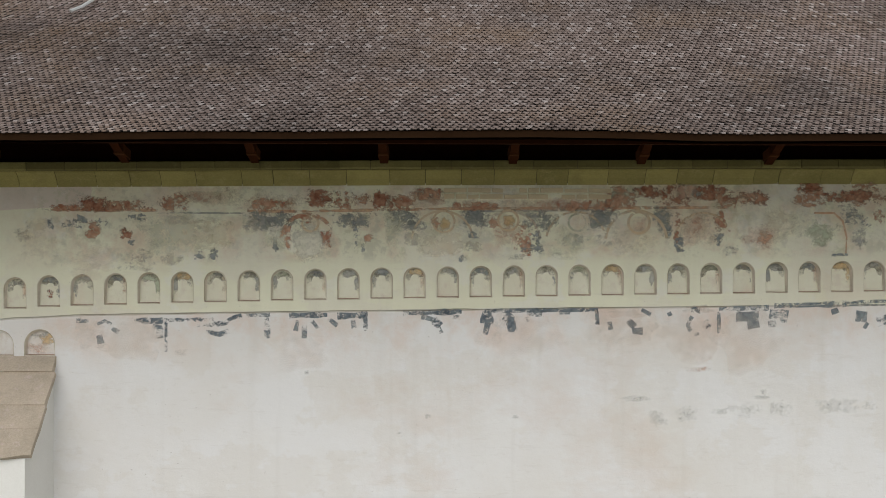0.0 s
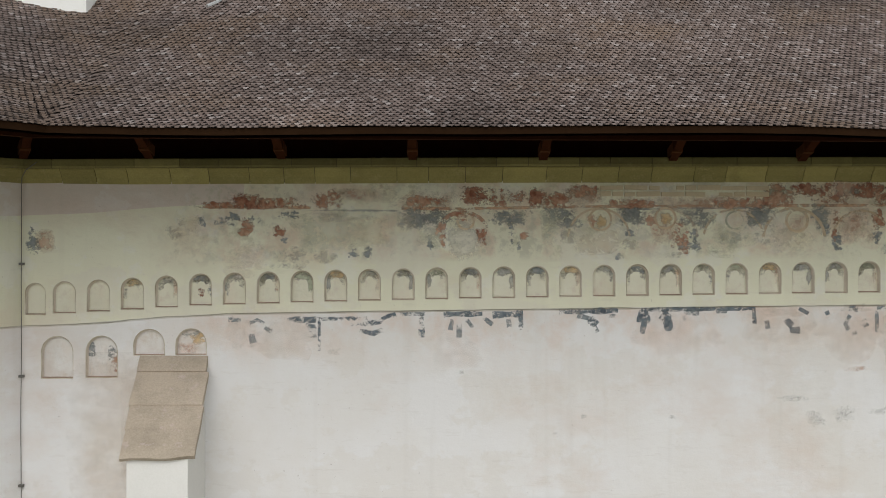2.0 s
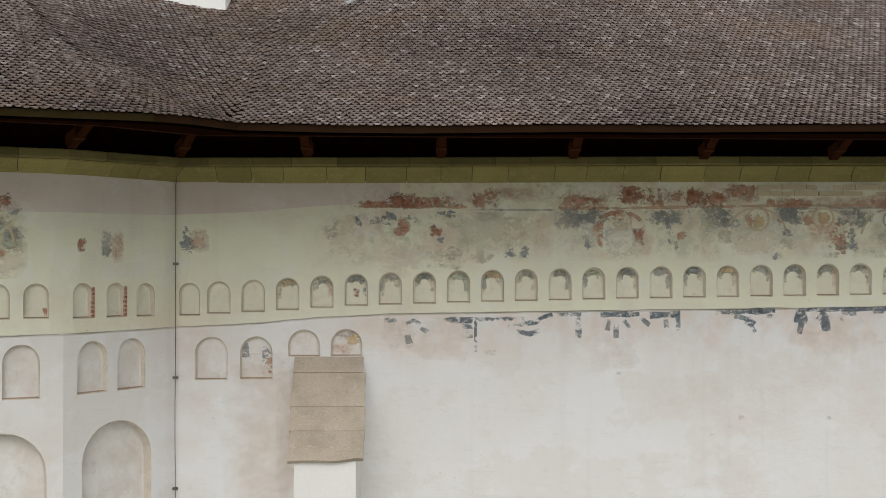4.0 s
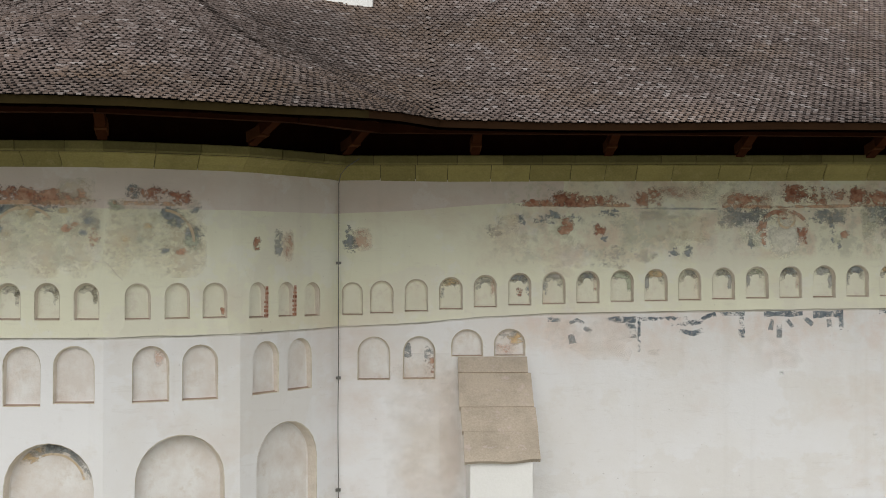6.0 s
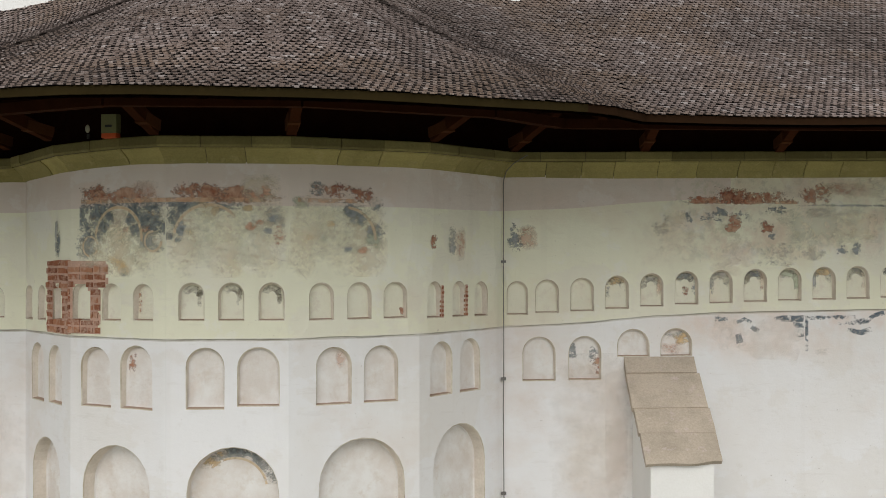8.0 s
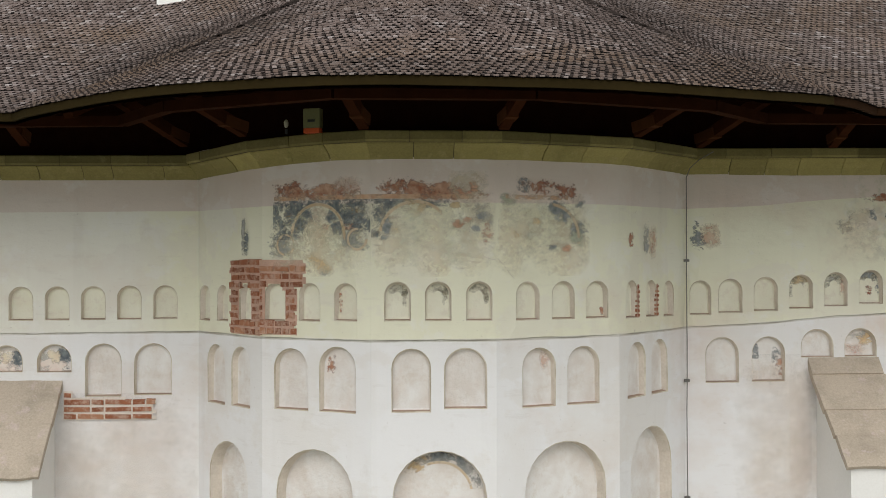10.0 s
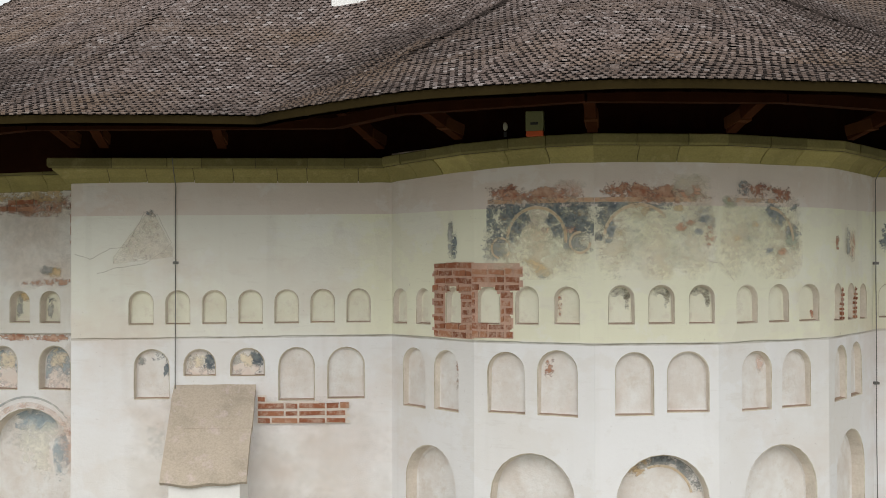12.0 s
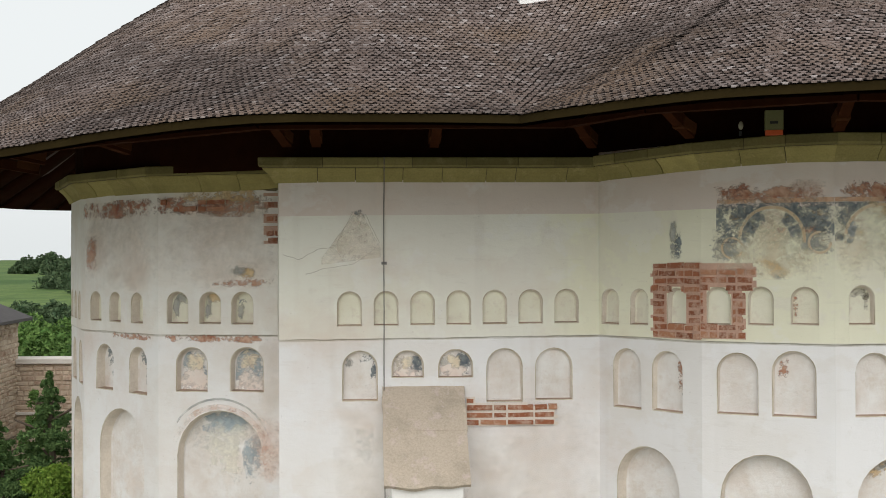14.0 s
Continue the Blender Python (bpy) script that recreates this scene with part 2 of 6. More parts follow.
def root(name, place, label, category, group="", kind=""):
    ob = new(name)
    ob.empty_display_size = 0.2
    ob.location = Vector(place) * U
    bpy.context.view_layer.update()
    ob.matrix_world = Matrix.Translation(Vector(place) * U)
    return tagged(ob, label, category, group, kind)


def box(bm, a, b, m=None):
    """A box from corner a to corner b, moved by m."""
    vs = [bm.verts.new(((a[0], b[0])[i], (a[1], b[1])[j], (a[2], b[2])[k])) for i in (0, 1) for j in (0, 1) for k in (0, 1)]
    for q in ((0, 1, 3, 2), (4, 6, 7, 5), (0, 4, 5, 1), (2, 3, 7, 6), (0, 2, 6, 4), (1, 5, 7, 3)):
        bm.faces.new([vs[i] for i in q])
    if m is not None:
        bmesh.ops.transform(bm, matrix=m, verts=vs)
    return vs


def beam(bm, p, q, w, h):
    """A squared timber from p to q."""
    p, q = Vector(p), Vector(q)
    d = (q - p).normalized()
    side = d.cross(Vector((0, 0, 1))).normalized()
    up = side.cross(d)
    m = Matrix((side, d, up)).transposed().to_4x4()
    m.translation = p
    return box(bm, (-w / 2, 0, -h / 2), (w / 2, (q - p).length, h / 2), m)


def tube(bm, pts, r, n=6):
    """A round bar along the points."""
    rings = []
    for i, p in enumerate(pts):
        d = (Vector(pts[min(i + 1, len(pts) - 1)]) - Vector(pts[max(i - 1, 0)])).normalized()
        a = d.orthogonal().normalized()
        b = d.cross(a)
        rings.append([bm.verts.new(Vector(p) + (a * math.cos(t) + b * math.sin(t)) * r) for t in (2 * math.pi * k / n for k in range(n))])
    for x, y in zip(rings, rings[1:]):
        for k in range(n):
            bm.faces.new((x[k], x[(k + 1) % n], y[(k + 1) % n], y[k]))
    bm.faces.new(rings[0][::-1])
    bm.faces.new(rings[-1])


# ---- the plan: the church's north flank, its side apse and its main apse ----
AXIS = 22.25
RIGHT_END, R0 = (10.5, 16.91), (-8.44, 16.585)
A1, A2, A3, A4 = (-9.61, 15.265), (-11.2, 14.61), (-12.67, 14.61), (-14.02, 15.35)
L0, L1, L2 = (-15.0, 16.63), (-19.2, 16.63), (-19.2, 17.6)
M1, M2, M3 = (-21.0, 18.12), (-22.38, 19.6), (-23.0, 21.3)
FRONT = [RIGHT_END, R0, A1, A2, A3, A4, L0, L1, L2, M1, M2, M3]
WALLS = FRONT + [(x, 2 * AXIS - y) for x, y in FRONT[::-1]]
OVERHANG, EAVE_Z, CORNICE_Z = 3.0, 8.40, 8.26


def string_z(x):
    """Height of the string line, which drops towards the east."""
    return float(np.interp(x, [-23, -19, -15, -8.6, -7.5, -6.4, -5.3, -3.1, 2, 10], [5.72, 5.75, 5.78, 5.80, 5.845, 5.94, 5.995, 6.03, 6.10, 6.19]))


def cornice_z(x):
    return float(np.interp(x, [-22, -15.2, -13.3, -9.6, -8.2, -1, 6, 10], [8.10, 8.115, 8.225, 8.225, 8.225, 8.28, 8.315, 8.335]))


def arch(mid, w, zb, zt, n=12):
    """Outline of a round-headed niche."""
    r = w / 2
    pts = [(mid - r, zb), (mid + r, zb)]
    return pts + [(mid + r * math.cos(a), zt - r + r * math.sin(a)) for a in (math.pi * k / n for k in range(n + 1))]


def inside(poly, p):
    hit = False
    for (ax, ay), (bx, by) in zip(poly, poly[1:] + poly[:1]):
        if (ay > p[1]) != (by > p[1]) and p[0] < (bx - ax) * (p[1] - ay) / (by - ay) + ax:
            hit = not hit
    return hit


class Face:
    """One straight stretch of wall, from its left corner p to its right corner q as seen from outside."""

    def __init__(self, p, q):
        self.p, self.q = Vector(p), Vector(q)
        self.length = (self.q - self.p).length
        self.u = (self.q - self.p) / self.length
        self.n = Vector((self.u.y, -self.u.x))

    def at(self, s, z, out=0.0):
        a = self.p + self.u * s + self.n * out
        return (a.x, a.y, z)


def string_wave(f, s):
    x = f.p.x + f.u.x * s
    return string_z(x) + noise.noise((x * 2.3, 1.0, 4.0)) * 0.018 + noise.noise((x * 9.0, 7.0, 4.0)) * 0.006


def wall(name, p, q, niches, label, z0=-0.1, z1=8.2, depth=0.095, thick=0.9):
    """A plastered wall with its round-headed blind niches cut into it."""
    from mathutils.geometry import delaunay_2d_cdt
    f = Face(p, q)
    pts, edges = [], []

    def loop(ps, closed=True):
        k = len(pts)
        pts.extend(Vector(a) for a in ps)
        edges.extend((k + i, k + i + 1) for i in range(len(ps) - 1))
        if closed:
            edges.append((k + len(ps) - 1, k))
        return range(k, len(pts))

    L = f.length
    rim = [(s, z0) for s in np.linspace(0, L, max(2, int(L / 0.5) + 1))] + [(L, z) for z in np.linspace(z0, z1, 18)[1:]]
    rim += [(s, z1) for s in np.linspace(L, 0, max(2, int(L / 0.5) + 1))[1:]] + [(0, z) for z in np.linspace(z1, z0, 18)[1:-1]]
    loop(rim)
    ss = np.linspace(0.0, L, max(3, int(L / 0.14)))
    loop([(s, string_wave(f, s)) for s in ss], False)
    loop([(s, string_wave(f, s) + 0.014) for s in ss], False)
    holes = [arch(*n) for n in niches]
    for h in holes:
        loop(h)
    for s in np.arange(0.22, L - 0.1, 0.27):
        for z in np.arange(3.2, z1, 0.27):
            a = (s + random.uniform(-0.05, 0.05), z + random.uniform(-0.05, 0.05))
            if abs(a[1] - string_wave(f, a[0])) > 0.06 and not any(inside(h, a) for h in holes):
                pts.append(Vector(a))
    v2, _, tris, *_ = delaunay_2d_cdt(pts, edges, [], 0, 1e-5)
    boxes = [(min(a[0] for a in h), max(a[0] for a in h), min(a[1] for a in h), max(a[1] for a in h)) for h in holes]
    verts = []
    uvs = []

    def add(s, z, out):
        x = f.p.x + f.u.x * s
        verts.append(f.at(s, z, out))
        uvs.append((x, z - string_z(x)))
        return len(verts) - 1


    for v in v2:
        up = v.y > string_wave(f, v.x) + 0.007
        x = f.p.x + f.u.x * v.x
        fade = max(0.0, min(1.0, min(v.x, L - v.x) / 0.08))
        wave = noise.noise((x * 0.9, v.x * 0.9, v.y * 1.1)) * 0.012 + noise.noise((x * 3.3, 5.0, v.y * 3.3)) * 0.004
        add(v.x, v.y, fade * (wave + (0.028 if up else 0.0)))
    faces = []
    for t in tris:
        c = (v2[t[0]] + v2[t[1]] + v2[t[2]]) / 3
        if not any(b[0] < c.x < b[1] and b[2] < c.y < b[3] and inside(h, c) for b, h in zip(boxes, holes)):
            faces.append(tuple(t))
    wv, wu = verts, uvs
    niche_data = []
    for h, b in zip(holes, boxes):
        verts, uvs, nf, niche_slots = [], [], [], []
        cx, cz = (b[0] + b[1]) / 2, (b[2] + b[3]) / 2
        deep = 0.2 if b[1] - b[0] > 0.85 else depth
        rings = []
        for d, inset in ((None, 0.0), (0.013, 0.013), (deep * 0.88, 0.026), (deep, 0.048)):
            ring = []
            for s, z in h:
                x = f.p.x + f.u.x * s
                front = 0.028 if z > string_wave(f, s) + 0.007 else 0.0
                fade = max(0.0, min(1.0, min(s, L - s) / 0.08))
                wave = noise.noise((x * 0.9, s * 0.9, z * 1.1)) * 0.012 + noise.noise((x * 3.3, 5.0, z * 3.3)) * 0.004
                o = fade * (wave + front) if d is None else front - d + noise.noise((x * 5, z * 5, d * 9)) * 0.006
                k = 1 - inset / max(0.1, math.hypot(s - cx, z - cz))
                ring.append(add(cx + (s - cx) * k, cz + (z - cz) * k, o))
            rings.append(ring)
        # Edges, reveals and sill get the darker tones, painted shade mixed with dirt.
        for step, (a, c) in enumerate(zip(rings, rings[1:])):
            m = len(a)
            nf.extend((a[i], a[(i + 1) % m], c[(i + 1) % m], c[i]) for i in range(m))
            niche_slots += [(2, 3, 0)[step]] + [(2, 1, 0)[step]] * (m - 1)
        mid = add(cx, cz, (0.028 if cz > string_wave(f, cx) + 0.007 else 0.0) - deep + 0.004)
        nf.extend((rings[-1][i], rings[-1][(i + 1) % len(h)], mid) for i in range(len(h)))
        niche_slots += [0] * len(h)
        niche_data.append((verts, nf, uvs, niche_slots))
    verts, uvs = wv, wu
    # the wall's inner face, ends and foot
    c = [add(s, z, -thick) for s, z in ((0, z0), (L, z0), (L, z1), (0, z1))]
    k = [add(s, z, 0.0) for s, z in ((0, z0), (L, z0), (L, z1), (0, z1))]
    faces.append(tuple(c[::-1]))
    faces.extend((k[i], c[i], c[(i + 1) % 4], k[(i + 1) % 4]) for i in range(4))
    ob = link(name, verts, faces, PLASTER, None, "", uvs)
    for v, nf, nu, niche_slots in niche_data:
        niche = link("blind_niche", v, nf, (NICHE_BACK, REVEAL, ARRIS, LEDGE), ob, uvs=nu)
        niche.data.polygons.foreach_set("material_index", niche_slots)
    tagged(ob, label, "wall", kind="structure")
    return f, ob


def row(mids, w, zb, zt):
    return [(m, w, zb, zt) for m in mids]


# niches of the long nave wall: the small row follows the string line
F_R = Face(R0, RIGHT_END)
small_r = []
for i in range(38):
    s = 0.14 + 0.4925 * i
    x = F_R.p.x + F_R.u.x * s
    zb = float(np.interp(x, [-8.3, -7.3, -5.8, -4.4, -2.4, 0.6, 6.5, 10], [5.975, 6.025, 6.116, 6.16, 6.21, 6.263, 6.352, 6.40]))
    if 0.2 < s < F_R.length - 0.3:
        small_r.append((s, 0.336, zb, zb + 0.472))
small_r.insert(0, (0.215, 0.30, 5.975, 6.45))
mid_r = [(0.522, 0.467, 5.05, 5.675), (1.167, 0.465, 5.06, 5.68), (1.853, 0.46, 5.385, 5.777), (2.463, 0.455, 5.39, 5.785)]
F_NAVE, nave_wall = wall("wall_north_nave", R0, RIGHT_END, small_r + mid_r, "white lime-plastered church wall with blind niches and faded frescoes")

F_3R, w3r = wall("wall_apse_west", A1, R0, [(0.27, 0.29, 6.0, 6.475), (0.775, 0.29, 5.995, 6.47), (1.255, 0.30, 5.985, 6.455),
                 (0.435, 0.46, 4.985, 5.69), (1.045, 0.45, 4.985, 5.695), (0.83, 1.10, 1.6, 4.58)], "white plastered apse wall with blind niches")
F_2R, w2r = wall("wall_apse_north_west", A2, A1, row((0.41, 0.90, 1.38), 0.32, 6.015, 6.48) + row((0.577, 1.20), 0.462, 4.97, 5.685) + [(0.95, 1.13, 1.6, 4.545)], "white plastered apse wall with blind niches")
F_F, wf = wall("wall_apse_north", A3, A2, row((0.308, 0.783, 1.265), 0.312, 6.02, 6.485) + [(0.467, 0.464, 4.95, 5.70), (1.105, 0.51, 4.985, 5.705), (0.80, 1.11, 1.6, 4.50)], "white plastered apse wall with blind niches")
F_2L, w2l = wall("wall_apse_north_east", A4, A3, [(0.205, 0.30, 5.99, 6.462), (0.704, 0.30, 6.0, 6.465), (1.206, 0.32, 6.012, 6.465),
                 (0.424, 0.49, 4.92, 5.67), (1.076, 0.505, 4.925, 5.71), (0.753, 1.07, 1.6, 4.47)], "white plastered apse wall with an open brick patch and blind niches")
F_3L, w3l = wall("wall_apse_east", L0, A4, [(0.205, 0.30, 5.94, 6.41), (0.682, 0.29, 5.952, 6.418), (1.27, 0.30, 5.972, 6.44),
                 (0.458, 0.46, 4.865, 5.643), (1.096, 0.47, 4.88, 5.647), (0.777, 0.99, 1.6, 4.415)], "white plastered apse wall with blind niches")
F_L, wl_ = wall("wall_chancel", L1, L0, [(0.91 + 0.4745 * i, 0.326, 5.932 + 0.003 * i, 6.388 + 0.003 * i) for i in range(7)] +
                [(1.042, 0.464, 4.955, 5.618), (1.665, 0.425, 5.255, 5.617), (2.292, 0.46, 5.25, 5.626), (2.935, 0.482, 4.92, 5.631), (3.59, 0.50, 4.938, 5.631)], "smooth white plastered chancel wall with blind niches", z1=8.08)
F_S, ws = wall("wall_chancel_return", L2, L1, [], "plastered return of the chancel wall", z1=8.0, thick=0.3)
F_G1, wg1 = wall("wall_main_apse_north", M1, L2, row((0.304, 0.796, 1.274), 0.326, 5.90, 6.36) + [(0.505, 0.482, 4.947, 5.578), (1.324, 0.505, 4.96, 5.59), (0.93, 1.29, 1.4, 4.70)], "old main apse wall with worn frescoed niches", z1=8.0, depth=0.155)
GL = (Vector(M2) - Vector(M1)).length
F_G2, wg2 = wall("wall_main_apse_north_east", M2, M1, row((GL * 0.19, GL * 0.46, GL * 0.75), 0.32, 5.885, 6.335) + row((GL * 0.29, GL * 0.74), 0.48, 4.86, 5.55) + [(GL * 0.52, 1.2, 1.4, 4.62)], "old main apse wall with worn frescoed niches", z1=8.0, depth=0.155)
GL = (Vector(M3) - Vector(M2)).length
F_G3, wg3 = wall("wall_main_apse_east", M3, M2, row((GL * 0.22, GL * 0.5, GL * 0.78), 0.32, 5.87, 6.32) + row((GL * 0.28, GL * 0.74), 0.48, 4.86, 5.55) + [(GL * 0.52, 1.2, 1.4, 4.62)], "old main apse wall with worn frescoed niches", z1=8.0, depth=0.155)
# the unseen south side and west end close the building
back = WALLS[11:] + [WALLS[0]]
for i, (a, b) in enumerate(zip(back, back[1:])):
    d = (Vector(b) - Vector(a)).normalized()
    o = Vector((d.y, -d.x)) * 0.9
    v = [(*a, -0.1), (*b, -0.1), (*b, 8.2), (*a, 8.2)]
    v += [(x + o.x, y + o.y, z) for x, y, z in v]
    tagged(link("wall_south_%d" % (i + 1), v, [(0, 1, 2, 3), (7, 6, 5, 4), (0, 4, 5, 1), (1, 5, 6, 2), (2, 6, 7, 3), (3, 7, 4, 0)], WHITEWASH), "plain white rendered church wall", "wall", kind="structure")


# ---- the roof: its height grows with the distance from the eaves ----
def offset(poly, d):
    out = []
    n = len(poly)
    for i in range(n):
        a, b, c = Vector(poly[i - 1]), Vector(poly[i]), Vector(poly[(i + 1) % n])
        u, v = (b - a).normalized(), (c - b).normalized()
        nu, nv = Vector((-u.y, u.x)), Vector((-v.y, v.x))
        k = nu + nv
        out.append(tuple(b + k * (d / max(0.3, k.dot(nu)))))
    return out


EAVE_WALLS = [RIGHT_END, R0, A1, A2, A3, A4, L0, (-19.0, 16.63), (-21.1, 17.65), (-22.6, 19.3), (-23.2, 21.2)]
EAVE_WALLS += [(x, 2 * AXIS - y) for x, y in EAVE_WALLS[::-1]]
EAVES = offset(EAVE_WALLS, -OVERHANG)
if max(p[1] for p in EAVES) < max(p[1] for p in EAVE_WALLS):
    EAVES = offset(EAVE_WALLS, OVERHANG)
CORNERS = np.array(EAVES)


def soften(poly, keep, share):
    """Cuts the corners of a closed line, but for those in keep."""
    out = []
    n = len(poly)
    for i in range(n):
        a, b, c = (np.array(poly[j % n]) for j in (i - 1, i, i + 1))
        if any(np.hypot(*(b - k)) < 1e-6 for k in keep):
            out.append(tuple(b))
        else:
            out += [tuple(b + (a - b) * share), tuple(b + (c - b) * share)]
    return out


valleys = [CORNERS[i] for i in (0, 1, 6, len(CORNERS) - 1, len(CORNERS) - 2, len(CORNERS) - 7)]
EAVES = soften(soften(EAVES, valleys, 0.26), valleys, 0.25)
EA = np.array(EAVES)
EB = np.roll(EA, -1, 0)


def reach(p):
    """Distance of points from the line of the eaves."""
    p = np.asarray(p, float)
    best = np.full(len(p), 1e9)
    for a, b in zip(EA, EB):
        ab = b - a
        t = np.clip(((p - a) @ ab) / (ab @ ab), 0, 1)
        best = np.minimum(best, np.hypot(*(p - a - t[:, None] * ab).T))
    return best


def rise(d, x=0.0):
    """Height of the roof d within the eaves; the east end hangs lower and climbs more steeply."""
    e = np.clip((-18.6 - np.asarray(x, float)) / 4.6, 0, 1)
    e = e * e * (3 - 2 * e)
    g = np.clip((-14.6 - np.asarray(x, float)) / 1.8, 0, 1)
    return EAVE_Z - 0.34 * e - 0.085 * g * g * (3 - 2 * g) + (0.38 + 0.06 * e) * d + (0.0225 + 0.035 * e) * d * d


def sag(x, y):
    return 0.035 * math.sin(x * 0.55 + 1.0) * math.cos(y * 0.4) + 0.03 * noise.noise((x * 0.45, y * 0.45, 2.0))


def rays(step):
    """Starts and inward ways along the eaves, fanned out at the inner corners."""
    out = []
    n = len(EA)
    for i in range(n):
        a, b, c = EA[i], EB[i], EB[(i + 1) % n]
        u = (b - a) / np.linalg.norm(b - a)
        w = np.array((u[1], -u[0]))
        mid = (a + b) / 2
        if reach([mid + w * 0.5])[0] < 0.4 or not inside([tuple(x) for x in EA], tuple(mid + w * 0.2)):
            w = -w
        L = np.linalg.norm(b - a)
        k = max(2, int(L / step))
        out += [(a + u * L * (j + 0.001 if j == 0 else j - 0.001 if j == k else j) / k, w) for j in range(k + 1)]
        v = (c - b) / np.linalg.norm(c - b)
        w2 = np.array((v[1], -v[0])) * (1 if w @ np.array((u[1], -u[0])) > 0 else -1)
        turn = w @ v
        if turn < -1e-3:  # an inner corner: the surface sweeps round it
            a0, a1 = math.atan2(w[1], w[0]), math.atan2(w2[1], w2[0])
            da = (a1 - a0 + math.pi) % (2 * math.pi) - math.pi
            m = max(3, int(abs(da) / 0.06))
            out += [(b, np.array((math.cos(a0 + da * j / m), math.sin(a0 + da * j / m)))) for j in range(m + 1)]
    return out


def roof_sheet(name, drop, d0, d1, step, rows, material):
    rs = rays(step)
    st, wy = np.array([r[0] for r in rs]), np.array([r[1] for r in rs])
    lo, hi = np.full(len(rs), 0.02), np.full(len(rs), d1 if d1 else 30.0)
    for _ in range(26):
        m = (lo + hi) / 2
        ok = reach(st + wy * m[:, None]) > m - 1e-3
        lo, hi = np.where(ok, m, lo), np.where(ok, hi, m)
    verts = []
    for s, w, top in zip(st, wy, lo):
        for k in range(rows + 1):
            d = min(d0, top) + (top - min(d0, top)) * k / rows
            p = s + w * d
            verts.append((p[0], p[1], float(rise(d, p[0])) + sag(p[0], p[1]) - drop))
    n, m = len(rs), rows + 1
    faces = [(i * m + k, i * m + k + 1, ((i + 1) % n) * m + k + 1, ((i + 1) % n) * m + k) for i in range(n) for k in range(rows)]
    return link(name, verts, faces, material, smooth=True)


roof = roof_sheet("roof", 0.045, 0.02, None, 0.12, 24, ROOF_BED)
tagged(roof, "weathered grey-brown wooden shingle roof with sweeping valleys", "roof", kind="structure")
# The lining's near-black colour includes the shade under the roof.
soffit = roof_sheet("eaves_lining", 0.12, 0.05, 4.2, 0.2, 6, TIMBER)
tagged(soffit, "brown timber boarding under the eaves, coloured near black for the shade there", "eaves", kind="structure")


PITCH, COURSE, TAIL = 0.086, 0.098, 0.26  # of the split shingles


def shingles():
    """Places and upslope ways of overlapping split shingles, course by course."""
    P, D, W, O = [], [], [], []
    n = len(EA)
    poly = [tuple(x) for x in EA]
    rng = np.random.RandomState(5)
    for k in range(72):
        d = k * COURSE
        for i in range(n):
            a, b, c = EA[i], EB[i], EB[(i + 1) % n]
            if min(a[1], b[1]) > 20.0 or (a[0] > 13 and b[0] > 13):
                continue
            u = (b - a) / np.linalg.norm(b - a)
            w = np.array((u[1], -u[0]))
            if not inside(poly, tuple((a + b) / 2 + w * 0.2)):
                w = -w
            L = np.linalg.norm(b - a)
            t = np.arange((k % 2) * PITCH / 2, L, PITCH)
            P.append(a + u * t[:, None] + w * d)
            W.append(np.tile(w, (len(t), 1)))
            D.append(np.full(len(t), d))
            v = (c - b) / np.linalg.norm(c - b)
            w2 = np.array((v[1], -v[0])) * (1 if w @ np.array((u[1], -u[0])) > 0 else -1)
            if w @ v < -1e-3 and d > 0.05:
                a0, a1 = math.atan2(w[1], w[0]), math.atan2(w2[1], w2[0])
                da = (a1 - a0 + math.pi) % (2 * math.pi) - math.pi
                m = max(1, int(abs(da) * d / PITCH))
                t = a0 + da * (np.arange(m) + 0.25 + 0.5 * (k % 2) + rng.uniform(-0.06, 0.06, m)) / m
                w3 = np.stack((np.cos(t), np.sin(t)), 1)
                P.append(b + w3 * d)
                W.append(w3)
                D.append(np.full(m, d))
    P, W, D = np.concatenate(P), np.concatenate(W), np.concatenate(D)
    keep = (reach(P + W * 0.05) > D + 0.05 - 0.07) & (P[:, 0] < 9.6) & (P[:, 1] < 22)
    return P[keep], W[keep], D[keep], rng


